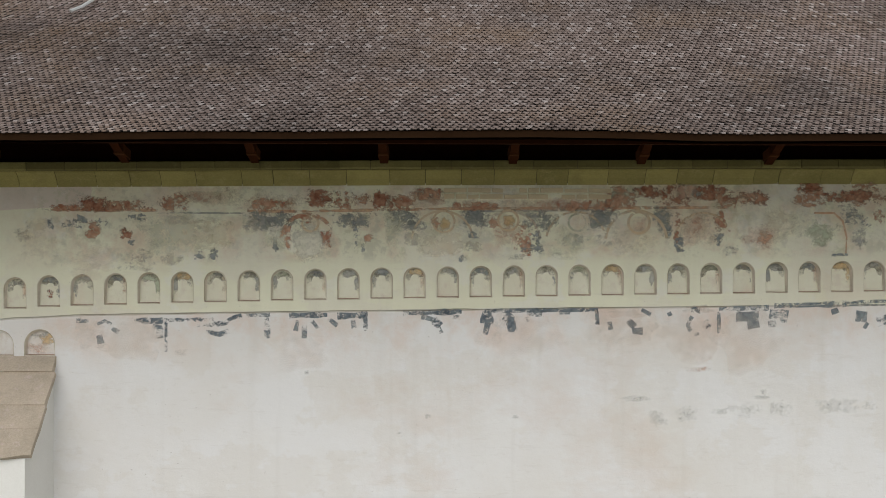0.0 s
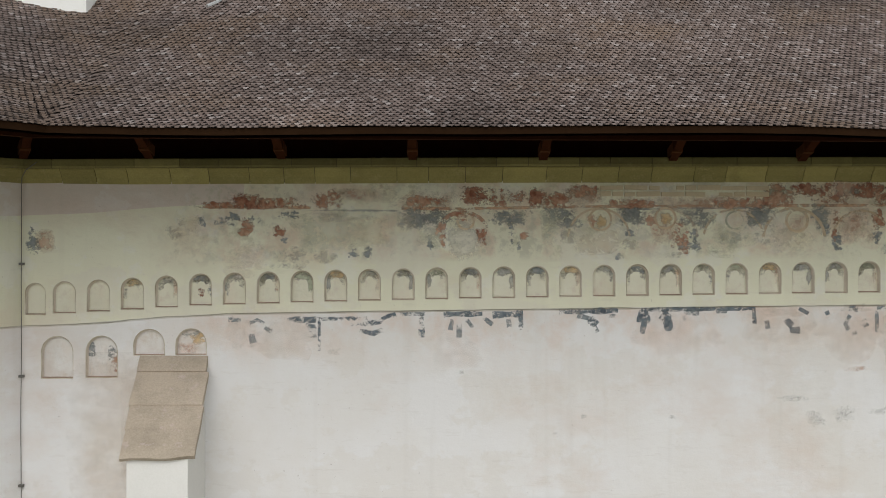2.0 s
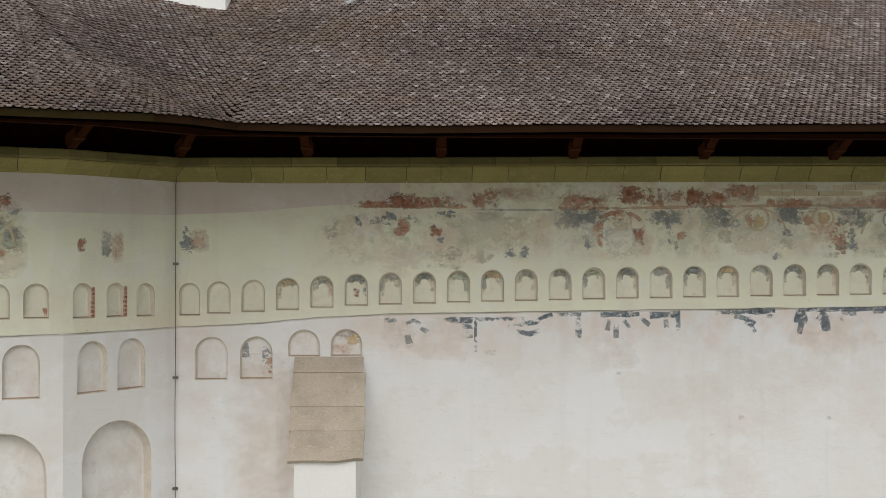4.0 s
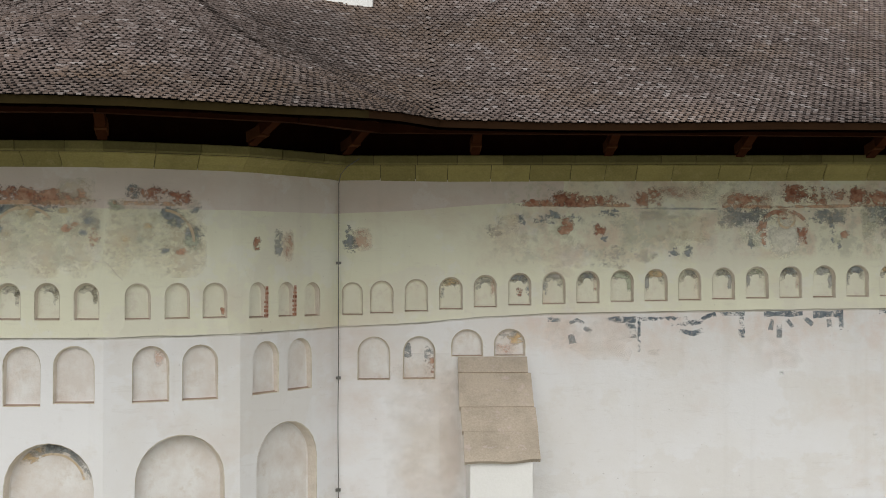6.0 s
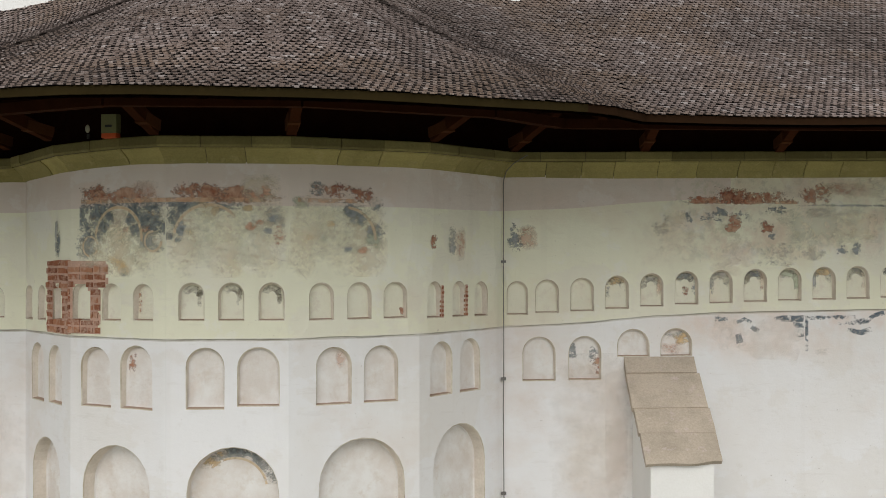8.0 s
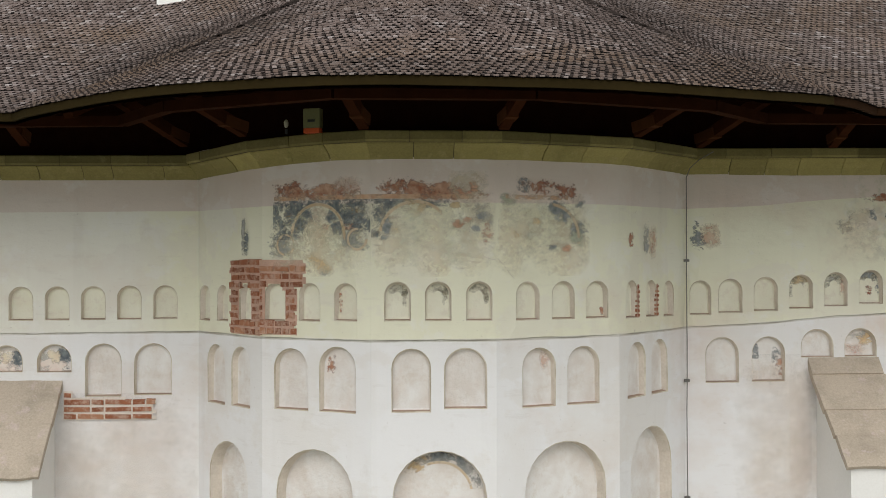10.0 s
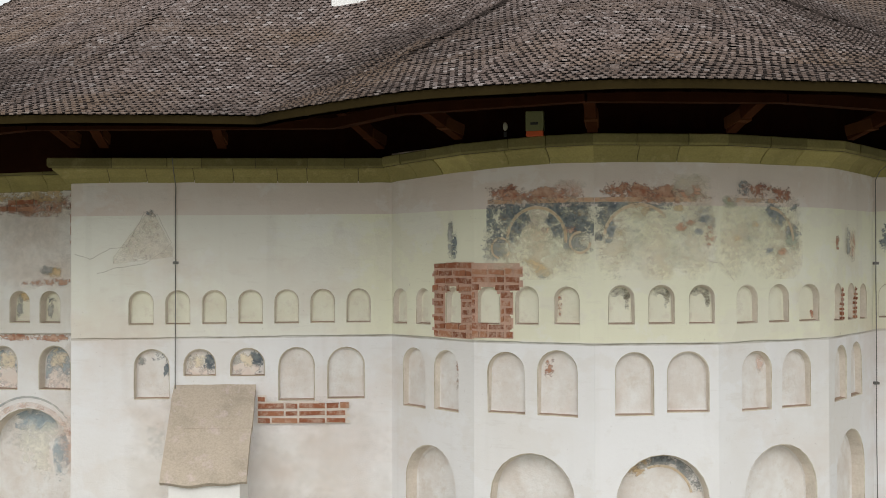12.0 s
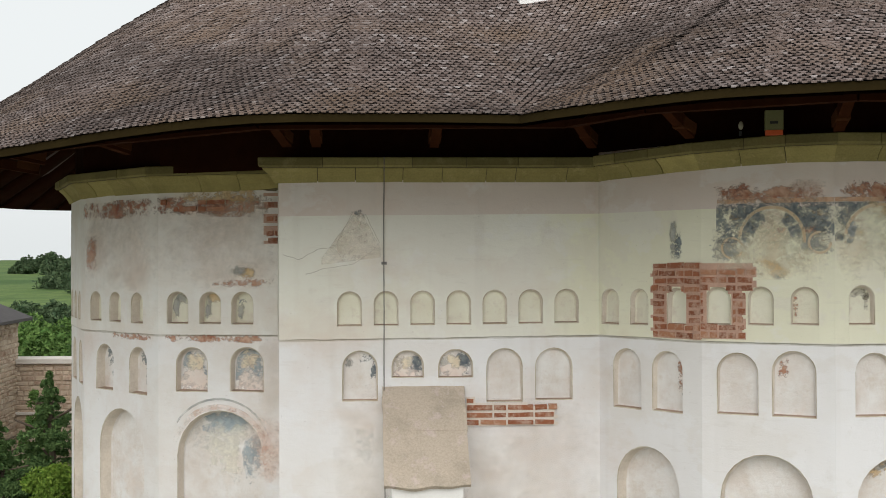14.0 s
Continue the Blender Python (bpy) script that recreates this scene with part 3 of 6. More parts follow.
def lay_shingles():
    """Each shingle is a thin slab with a blunt pointed tail, lifted off the course below."""
    P, W, D, rng = shingles()
    n = len(P)
    T = np.stack((-W[:, 1], W[:, 0]), 1)
    slip = rng.uniform(-0.006, 0.006, n) * (D > 0.01) - 0.035
    lift = 0.040 + 0.012 * rng.uniform(0, 1, n) ** 1.5
    half = PITCH / 2 * rng.uniform(0.92, 0.99, n)
    skew = rng.uniform(-0.006, 0.006, n)
    sg = np.array([sag(x, y) for x, y in P])
    outline = [(-1.0, TAIL), (-1.0, 0.036), (-0.58, 0.0), (0.58, 0.0), (1.0, 0.036), (1.0, TAIL)]
    m = len(outline)
    verts = np.zeros((n, 2 * m, 3))
    for top in (0, 1):
        for j, (side, up) in enumerate(outline):
            q = P + W * (slip + up)[:, None] + T * (side * half + skew * (up < 0.2))[:, None]
            verts[:, top * m + j, :2] = q
            f = 1 - up / TAIL
            verts[:, top * m + j, 2] = rise(D + slip + up, q[:, 0]) + sg + lift * f - 0.004 * (1 - f) + (0.0 if top else -0.015)
    single = (np.abs(P[:, 0] + 11.9) < 1.6) & (D < 0.85) & (P[:, 1] < 13.2)
    pick = np.flatnonzero(single)[:280]
    rest = np.setdiff1d(np.arange(n), pick)
    tops = np.array([(m, m + 5, m + 4, m + 1), (m + 1, m + 4, m + 3, m + 2)])
    sides = np.array([(j, j + 1, m + j + 1, m + j) for j in range(5)])
    quads = np.concatenate((tops[:, ::-1], sides[:, ::-1]))
    faces = (np.arange(len(rest))[:, None, None] * 2 * m + quads[None]).reshape(-1, 4)
    ob = link("shingle_courses", verts[rest].reshape(-1, 3), faces.tolist(), (SHINGLE, SHINGLE_GAP), roof)
    # Sides and tapers take the painted gap shade; top and butt stay plain.
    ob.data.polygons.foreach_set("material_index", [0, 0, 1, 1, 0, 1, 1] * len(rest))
    tagged(ob, kind="stuff")
    return verts[pick], quads


PICKED, SHINGLE_QUADS = lay_shingles()

# boards along the eaves, rafters and brackets
poly = [tuple(x) for x in EA]
eaves_board = None
for i in range(len(EA)):
    a, b = EA[i], EB[i]
    if min(a[1], b[1]) > 22.5:
        continue
    bm = bmesh.new()
    u = (b - a) / np.linalg.norm(b - a)
    w = np.array((u[1], -u[0]))
    if not inside(poly, tuple((a + b) / 2 + w * 0.2)):
        w = -w
    n = max(2, int(np.linalg.norm(b - a) / 1.0))
    rings = []
    for t in np.linspace(0, 1, n + 1):
        p = a + (b - a) * t
        z = float(rise(0.0, p[0])) + sag(*p)
        rings.append([bm.verts.new((p[0] + w[0] * o, p[1] + w[1] * o, z + h)) for o, h in ((0.0, 0.012), (0.0, -0.072), (0.04, -0.072), (0.04, 0.012))])
    for r, q in zip(rings, rings[1:]):
        for k in range(4):
            bm.faces.new((r[k], r[(k + 1) % 4], q[(k + 1) % 4], q[k]))
    bm.faces.new(rings[0])
    bm.faces.new(rings[-1][::-1])
    ob = part("eaves_board", bm, EAVES_BROWN if min(a[0], b[0]) > -8.0 else EAVES_BOARD)
    tagged(ob, "weathered dark brown board along the eaves" if min(a[0], b[0]) > -8.0 else "weathered olive-brown board along the eaves", "board", "eaves boards", "structure")


def rafter_at(p, w, k=1.0, d0=0.75, d1=3.0, bracket=True):
    """A rafter with its shaped bracket, square to the eaves at p."""
    w = w * k
    a, b = p + w * d0, p + w * d1
    z0, z1 = float(rise(d0, a[0])) - 0.19, float(rise(d1, b[0])) - 0.19
    th = root("rafter", (b[0], b[1], CORNICE_Z), "dark brown timber rafter with a shaped bracket under the eaves", "rafter", "rafters under the eaves")
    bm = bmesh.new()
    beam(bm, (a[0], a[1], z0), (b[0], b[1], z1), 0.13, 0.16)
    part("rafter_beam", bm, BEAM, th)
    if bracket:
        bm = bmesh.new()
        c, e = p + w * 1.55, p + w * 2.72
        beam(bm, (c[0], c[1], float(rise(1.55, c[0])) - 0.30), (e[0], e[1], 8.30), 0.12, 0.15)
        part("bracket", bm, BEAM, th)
        # The foot is coloured paler than its bracket, as if light caught it.
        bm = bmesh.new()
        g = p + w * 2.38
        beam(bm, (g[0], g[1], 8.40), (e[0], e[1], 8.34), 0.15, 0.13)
        part("bracket_foot", bm, TIMBER_END, th, "shaped bracket foot, coloured paler as if lit")
    return th


def rafter_from(foot, turn_to=None):
    """A rafter whose bracket stands over the wall at foot, square to it or out to a corner of the eaves."""
    foot = np.array(foot)
    if turn_to is None:
        p = foot + np.array((0.0, -OVERHANG))
        w = np.array((0.0, 1.0))
    else:
        p = np.array(turn_to)
        w = (foot - p) / np.linalg.norm(foot - p)
    rafter_at(p, w, np.linalg.norm(foot - p) / OVERHANG)


for k in range(9):
    x = -6.5 + 1.88 * k
    rafter_from((x, 16.53 + (x + 8.43) * 0.02))
for x in (-18.7, -17.2):
    rafter_from((x, 16.63))
for corner, k in ((R0, 1), (A1, 2), (A2, 3), (A3, 4), (A4, 5), (L0, 6), (EAVE_WALLS[7], 7), (EAVE_WALLS[8], 8), (EAVE_WALLS[9], 9), (EAVE_WALLS[10], 10)):
    rafter_from(corner, CORNERS[k])

# purlins along the middle of the overhang, and an added near-black sheet for the attic's dark void
for i, d in [(i, 1.6) for i in range(10)]:
    ring = offset(EAVE_WALLS, -(OVERHANG - d)) if max(q[1] for q in offset(EAVE_WALLS, -1)) > max(q[1] for q in EAVE_WALLS) else offset(EAVE_WALLS, OVERHANG - d)
    p, q = ring[i], ring[i + 1]
    bm = bmesh.new()
    beam(bm, (*p, float(rise(d, p[0])) - 0.585), (*q, float(rise(d, q[0])) - 0.585), 0.14, 0.12)
    ob = part("purlin", bm, PURLIN)
    tagged(ob, "dark reddish-brown timber purlin under the eaves", "purlin", "purlins under the eaves")
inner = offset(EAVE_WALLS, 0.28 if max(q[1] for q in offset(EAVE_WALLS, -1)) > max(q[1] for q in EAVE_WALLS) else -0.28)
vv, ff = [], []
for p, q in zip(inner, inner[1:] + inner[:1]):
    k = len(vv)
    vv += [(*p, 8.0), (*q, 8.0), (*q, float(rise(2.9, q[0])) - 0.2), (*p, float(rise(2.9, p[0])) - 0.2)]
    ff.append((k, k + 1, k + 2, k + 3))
tagged(link("attic_boarding", vv, ff, TIMBER), "added near-black sheet standing for the dark attic void above the walls", "boarding", kind="structure")


# ---- the stone cornice ----
def hollow(h, x):
    """The hollowed course is lower on the apse and the chancel than on the nave."""
    return h if h >= -0.13 or x < -19.25 else -0.13 + (h + 0.13) * float(np.interp(x, [-9.6, -7.0], [0.80, 1.0]))


def cornice(name, faces, cuts, label):
    """Two courses of cut stones along wall faces: a hollowed course and a square one on top."""
    th = None
    lower = [(0.0, -0.36), (0.035, -0.352), (0.05, -0.32), (0.08, -0.26), (0.135, -0.195), (0.19, -0.15), (0.195, -0.13), (0.0, -0.13)]
    upper = [(0.0, -0.124), (0.225, -0.124), (0.245, -0.10), (0.245, -0.01), (0.235, 0.0), (0.0, 0.0)]
    for j, f in enumerate(faces):
        lt, rt = cuts[j]
        for course, prof, length in (("cornice_stone", lower, 0.54), ("cornice_slab", upper, 0.58)):
            n = max(1, round(f.length / length))
            at = [0.0] + [f.length * (k + random.uniform(-0.16, 0.16)) / n for k in range(1, n)] + [f.length]
            for k in range(n):
                tip = random.uniform(-0.008, 0.010)
                vs = []
                for side in (0, 1):
                    for o, h in prof:
                        s = at[k + side] + (-0.005 if side else 0.005)
                        if k == 0 and side == 0:
                            s = -o * lt
                        if k == n - 1 and side == 1:
                            s = f.length + o * rt
                        x = f.p.x + f.u.x * s
                        vs.append(f.at(s, cornice_z(x) + hollow(h, x) + (0.004 if h > -0.02 else 0.0), o + tip if o else 0.0))
                m = len(prof)
                fs = [(i, (i + 1) % m, m + (i + 1) % m, m + i) for i in range(m)] + [tuple(range(m))[::-1], tuple(range(m, 2 * m))]
                if th is None:
                    th = root(name, f.at(0, 7.8), label, "cornice", kind="structure")
                if course == "cornice_stone" and k == 0:
                    prof_in = lower[:-1] + upper[1:5] + [(0.0, -0.01)]
                    core, c = [], len(prof_in)
                    for e in np.linspace(0, 1, 17):
                        for o, h in prof_in:
                            o = max(0.0, o - 0.018)
                            s = -o * lt * (1 - e) + (f.length + o * rt) * e
                            core.append(f.at(s, cornice_z(f.p.x + f.u.x * s) + hollow(h, f.p.x + f.u.x * s), o))
                    link("mortar_core", core, [(r * c + i, r * c + (i + 1) % c, (r + 1) * c + (i + 1) % c, (r + 1) * c + i) for r in range(16) for i in range(c)], STONE_JOINT, th)
                link(course, vs, fs, SANDSTONE if course == "cornice_stone" else LICHEN_STONE, th)
    return th


def cut(f, g):
    """Mitre of face f with its right neighbour g, positive at an outer corner."""
    t = (f.n + g.n)
    return t.dot(f.u) / t.dot(f.n)


chain = [F_L, F_3L, F_2L, F_F, F_2R, F_3R, F_NAVE]
cuts = []
for j, f in enumerate(chain):
    lt = cut(chain[j - 1], f) if j else 1.0
    rt = cut(f, chain[j + 1]) if j + 1 < len(chain) else 0.0
    cuts.append((lt, rt))
cornice("cornice", chain, cuts, "olive-grey sandstone cornice of hollowed blocks under the eaves")
chain2 = [F_G3, F_G2, F_G1]
cuts2 = [(0.3, cut(F_G3, F_G2)), (cut(F_G3, F_G2), cut(F_G2, F_G1)), (cut(F_G2, F_G1), 0.0)]
cornice("cornice_main_apse", chain2, cuts2, "lichened sandstone cornice of the main apse")

# ---- the white base of the tower, rising out of the roof ----
bm = bmesh.new()
box(bm, (-15.85, 18.2, 9.8), (-8.0, 26.2, 15.5))
for v in bm.verts:
    if v.co.x < -12 and v.co.y < 20:
        v.co.y = 17.98  # the front is not quite square to the nave
tower = part("tower_base", bm, WHITEWASH, bevel=0.05)
tagged(tower, "white rendered tower base rising from the roof", "tower", kind="structure")


# ---- buttresses with stone weatherings ----
def buttress(x0, x1, line, wall_y, label, steps, ragged):
    """A plastered pier under stone slabs that lie down the slope of line, each lapping over the next."""
    th = root("buttress", ((x0 + x1) / 2, wall_y, 0), label, "buttress")
    front, low = line[-1]
    bm = bmesh.new()
    w = 0.10
    prof = [(wall_y + 0.05, -0.1), (front + 0.10, -0.1), (front + 0.10, low - 0.02), (wall_y + 0.05, line[0][1] - 0.12)]
    l = [bm.verts.new((x0 + w, y, z)) for y, z in prof]
    r = [bm.verts.new((x1 - w, y, z)) for y, z in prof]
    bm.faces.new(l[::-1])
    bm.faces.new(r)
    for i in range(4):
        bm.faces.new((l[i], l[(i + 1) % 4], r[(i + 1) % 4], r[i]))
    part("buttress_body", bm, PLASTER_LOW, th)
    last = len(line) - 2
    for k, (p, q) in enumerate(zip(line, line[1:])):
        p, q = Vector(p), Vector(q)
        d = (q - p).normalized()
        up = Vector((-abs(d.y), abs(d.x)))
        bm = bmesh.new()
        n, m = 16, 5
        a, b = x0 + steps[k][0], x1 + steps[k][1]
        tops, feet = [], []
        for j in range(m + 1):
            for i in range(n + 1):
                t = j / m
                x = a + (b - a) * i / n
                edge = 0.010 * noise.noise((t * 4 + k * 3, x0, 5.0)) * (1 if i in (0, n) else 0)
                c = p + (q - p) * t
                if k == last and j == m:
                    c = c + d * ragged * (noise.noise((x * 3.0, 3.0, x0)) * 0.10 - 0.01)
                h = 0.012 * (last - k) * t + 0.007 * noise.noise((x * 3, t * 2 + k, 1.0))
                e = 0.018 if j == m and k == last else 0.006 if j == m else 0.0
                g = c + up * (h - e)
                tops.append(bm.verts.new((x + edge, g.x, g.y)))
                thick = 0.075 + (0.03 * noise.noise((x * 2.5, 8.0, x0)) if j == m else 0.0)
                g = c - up * thick
                feet.append(bm.verts.new((x + edge, g.x, g.y)))
        for j in range(m):
            for i in range(n):
                c = j * (n + 1) + i
                bm.faces.new((tops[c], tops[c + n + 1], tops[c + n + 2], tops[c + 1]))
                bm.faces.new((feet[c], feet[c + 1], feet[c + n + 2], feet[c + n + 1]))
        for j in range(m):
            for c in (j * (n + 1), j * (n + 1) + n):
                bm.faces.new((tops[c], feet[c], feet[c + n + 1], tops[c + n + 1]))
        for i in range(n):
            for c in (i, m * (n + 1) + i):
                bm.faces.new((tops[c], tops[c + 1], feet[c + 1], feet[c]))
        bmesh.ops.recalc_face_normals(bm, faces=bm.faces[:])
        part("weathering_slab", bm, CAPSTONE, th)
    return th


PLASTER_LOW = simple("whitewashed_buttress_plaster", (0.79, 0.775, 0.75), vary=0.06, scale=1.5, fine=50)
buttress(-6.70, -5.67, [(16.62, 5.385), (16.47, 5.165), (16.03, 4.74), (15.74, 4.455), (15.38, 4.12)], 16.60, "plastered buttress with a sloping buff stone cap in stepped slabs",
         ((-0.02, -0.06), (-0.02, -0.02), (0.0, 0.0), (0.02, 0.0)), 0.7)
buttress(-17.87, -16.80, [(16.67, 5.185), (16.15, 4.635), (15.58, 4.05)], 16.63, "plastered buttress with a worn sloping buff stone cap", ((0.0, 0.0), (0.0, -0.01)), 0.45)


# ---- lightning conductors ----
def conductor(f, s, clips, z_top):
    th = root("lightning_conductor", f.at(s, 0, 0.03), "thin dark lightning conductor wire fixed down the wall", "wire", "lightning conductors")
    bm = bmesh.new()
    pts = [f.at(s + 0.30, z_top + 0.33, 0.30), f.at(s + 0.12, z_top + 0.22, 0.22), f.at(s + 0.03, z_top + 0.12, 0.12)] if s < 1 else [f.at(s, z_top + 0.36, 0.29), f.at(s, z_top + 0.2, 0.2)]
    pts += [f.at(s + noise.noise((z, s, 0)) * 0.012, z, 0.045) for z in np.arange(z_top, -0.1, -0.45)]
    tube(bm, pts, 0.0065)
    part("conductor_wire", bm, WIRE, th)
    for z in clips:
        bm = bmesh.new()
        box(bm, (-0.035, -0.02, -0.018), (0.035, 0.05, 0.018), Matrix.Translation(f.at(s, z, 0.04)))
        part("wire_clip", bm, WIRE, th)


conductor(F_NAVE, 0.02, (6.72, 5.09, 3.5), 7.85)
conductor(F_L, 1.36, (6.75, 5.0), 7.75)

# ---- ground, far hills ----
def ground_material():
    m = Mat("meadow_and_trodden_yard", 0.95)
    x = m.n.new("ShaderNodeSeparateXYZ")
    m.l.new(m.co.outputs["Object"], x.inputs[0])
    far = m.math("ADD", m.math("MULTIPLY", m.math("SUBTRACT", x.outputs[1], 24.0), 0.08), m.math("MULTIPLY", m.math("SUBTRACT", m.noise(0.2, 5), 0.5), 2.0))
    yard = m.mix(m.ramp(m.noise(0.5, 6, 0.65), (0.40, 0), (0.6, 1)), (0.40, 0.385, 0.36), (0.18, 0.185, 0.11))
    field = m.mix(m.ramp(m.noise(0.05, 6, 0.6), (0.4, 0), (0.62, 1)), (0.05, 0.105, 0.022), (0.13, 0.19, 0.05))
    field = m.mix(m.math("MULTIPLY", m.ramp(m.noise(0.6, 4), (0.5, 0), (0.62, 1)), 0.5), field, (0.05, 0.09, 0.025))
    g = m.noise(9, 4)
    c = m.mix(m.ramp(far, (0.3, 0), (0.7, 1)), yard, field)
    m.colour(m.mix(0.4, c, m.ramp(g, (0.3, 0.3), (0.7, 0.7)), "OVERLAY")).bump(g, 0.4, 0.05)
    return m.m


GRASS = ground_material()


def land(x, y):
    far = max(0.0, min(1.0, (math.hypot(x + 15, y - 15) - 55) / 230.0))
    far = far * far * (3 - 2 * far)
    return far * (3.2 + 0.5 * noise.noise((x * 0.008, y * 0.008, 0))) + far * 0.25 * noise.noise((x * 0.04, y * 0.04, 1))


vv, ff = [(-12, 15, 0)], []
radii = [8, 16, 24, 32, 40, 50, 60, 70, 80, 90, 100, 112, 125, 140, 160, 180, 200, 220, 240, 260, 285, 320, 500, 900, 2000, 4000]
NA = 96
for r in radii:
    for k in range(NA):
        x, y = -12 + r * math.cos(2 * math.pi * k / NA), 15 + r * math.sin(2 * math.pi * k / NA)
        vv.append((x, y, land(x, y)))
for k in range(NA):
    ff.append((0, 1 + k, 1 + (k + 1) % NA))
for i in range(len(radii) - 1):
    for k in range(NA):
        a, b = 1 + i * NA + k, 1 + i * NA + (k + 1) % NA
        ff.append((a, a + NA, b + NA, b))
tagged(link("ground", vv, ff, GRASS, smooth=True), "green meadow ground rising to distant hills", "ground", kind="structure")


# ---- single shingles over the side apse ----
def single_shingles():
    me = None
    base = roof.matrix_world.translation
    for v in PICKED:
        v = v * U
        # a frame on each shingle, so that all of them share one mesh
        o = Vector((v[2] + v[3]) / 2)
        x = (Vector(v[3]) - Vector(v[2])).normalized()
        y = (Vector(v[6]) - Vector(v[8] + v[9]) / 2)
        y = (Vector((v[6] + v[11]) / 2) - Vector((v[8] + v[9]) / 2)).normalized()
        z = x.cross(y).normalized()
        m = Matrix((x, z.cross(x), z)).transposed().to_4x4()
        m.translation = o
        if me is None:
            inv = m.inverted()
            me = bpy.data.meshes.new("shingle")
            me.from_pydata([(inv @ Vector(p))[:] for p in v], [], [tuple(int(i) for i in q) for q in SHINGLE_QUADS])
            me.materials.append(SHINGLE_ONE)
            me.materials.append(SHINGLE_GAP)
            # Same split: painted gap shade on the side faces only.
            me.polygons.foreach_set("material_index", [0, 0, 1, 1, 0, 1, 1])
        ob = new("shingle", me)
        ob.parent = roof
        ob.matrix_basis = m


# ---- paint on the walls ----
def paint_material(name, a, b, cover=0.5, grain=9.0, edge=0.9, hard=0.06, seed=0.0, most=0.88):
    """Flaking limewash paint: thin, worn through in flecks, ragged at its borders."""
    m = Mat(name, 0.95)
    u, v = m.uv()
    eu = m.math("POWER", m.math("ABSOLUTE", m.math("SUBTRACT", m.math("MULTIPLY", u, 2.0), 1.0)), 3.0)
    ev = m.math("POWER", m.math("ABSOLUTE", m.math("SUBTRACT", m.math("MULTIPLY", v, 2.0), 1.0)), 3.0)
    e = m.math("SUBTRACT", 1.0, m.math("ADD", eu, ev))
    n1 = m.noise(grain * 1.5, 9, 0.78, (1, 1, 1.25), w=seed + 1)
    n2 = m.noise(grain * 0.34, 5, 0.6, (1, 1, 1.1), w=seed + 4)
    h = m.math("ADD", m.math("ADD", m.math("ADD", m.math("MULTIPLY", n1, 2.0), m.math("MULTIPLY", n2, 1.4)), -0.90), m.math("MULTIPLY", m.math("SUBTRACT", e, 1.0), edge * 0.42))
    t = 0.81 - (cover - 0.5) * 0.42
    mask = m.ramp(h, (max(0.01, t - hard * 2.2), 0.0), (min(0.99, t + hard * 1.6), most))
    c = m.mix(m.ramp(m.noise(grain * 1.6, 5, w=seed + 7), (0.35, 0), (0.65, 1)), a, b)
    m.colour(c).flake(mask)
    return m.m


BLUE = paint_material("faded_blue_black_paint", (0.15, 0.17, 0.185), (0.34, 0.36, 0.36), 0.58, 13, 0.7, hard=0.06, seed=1)
BLUE_DENSE = paint_material("dense_blue_black_paint", (0.065, 0.085, 0.105), (0.22, 0.25, 0.26), 0.72, 13, 0.7, hard=0.05, seed=2)
GREY = paint_material("faded_grey_paint", (0.28, 0.29, 0.29), (0.46, 0.46, 0.42), 0.54, 7, hard=0.14, seed=3)
RED = paint_material("faded_red_ochre_paint", (0.33, 0.135, 0.075), (0.60, 0.40, 0.29), 0.62, 9, 0.6, seed=4)
RED_DENSE = paint_material("brick_red_paint", (0.22, 0.075, 0.045), (0.48, 0.26, 0.17), 0.68, 11, 0.8, seed=5)
RED_RUN = paint_material("thin_red_border_paint", (0.42, 0.19, 0.12), (0.60, 0.42, 0.31), 0.50, 8, 0.35, hard=0.12, seed=33, most=0.75)
RED_BAND = paint_material("flaking_red_band_paint", (0.30, 0.11, 0.065), (0.50, 0.27, 0.18), 0.62, 8, 0.35, hard=0.09, seed=31)
PINK = paint_material("faded_rose_paint", (0.58, 0.34, 0.25), (0.66, 0.50, 0.40), 0.54, 6, hard=0.2, seed=6, most=0.5)
STAIN = paint_material("buff_weather_stain", (0.58, 0.45, 0.34), (0.66, 0.57, 0.47), 0.46, 2.2, 0.6, hard=0.22, seed=16, most=0.22)
ROSE_DIM = paint_material("pale_rose_wash", (0.66, 0.50, 0.41), (0.71, 0.60, 0.52), 0.44, 4, 0.6, hard=0.25, seed=17, most=0.3)
MOTTLE = paint_material("mottled_remains_of_paint", (0.42, 0.43, 0.40), (0.62, 0.55, 0.45), 0.50, 6, 0.5, hard=0.10, seed=18, most=0.55)
OCHRE = paint_material("faded_yellow_ochre_paint", (0.58, 0.40, 0.20), (0.68, 0.54, 0.34), 0.52, 6, hard=0.16, seed=7)
HALO = paint_material("worn_ochre_ring_paint", (0.56, 0.42, 0.27), (0.66, 0.55, 0.40), 0.80, 9, 0.3, seed=8)
FIELD = paint_material("scratched_blue_black_ground", (0.075, 0.095, 0.11), (0.25, 0.275, 0.28), 0.63, 16, 0.32, hard=0.08, seed=12)
FIELD_DIM = paint_material("faded_blue_grey_ground", (0.20, 0.215, 0.22), (0.38, 0.385, 0.36), 0.60, 13, 0.42, hard=0.09, seed=14, most=0.75)
PALE = paint_material("bare_pale_plaster", (0.75, 0.73, 0.63), (0.78, 0.75, 0.66), 0.66, 4, hard=0.2, seed=9)
GREEN = paint_material("faded_green_earth_paint", (0.38, 0.42, 0.31), (0.55, 0.57, 0.45), 0.48, 6, hard=0.16, seed=10)

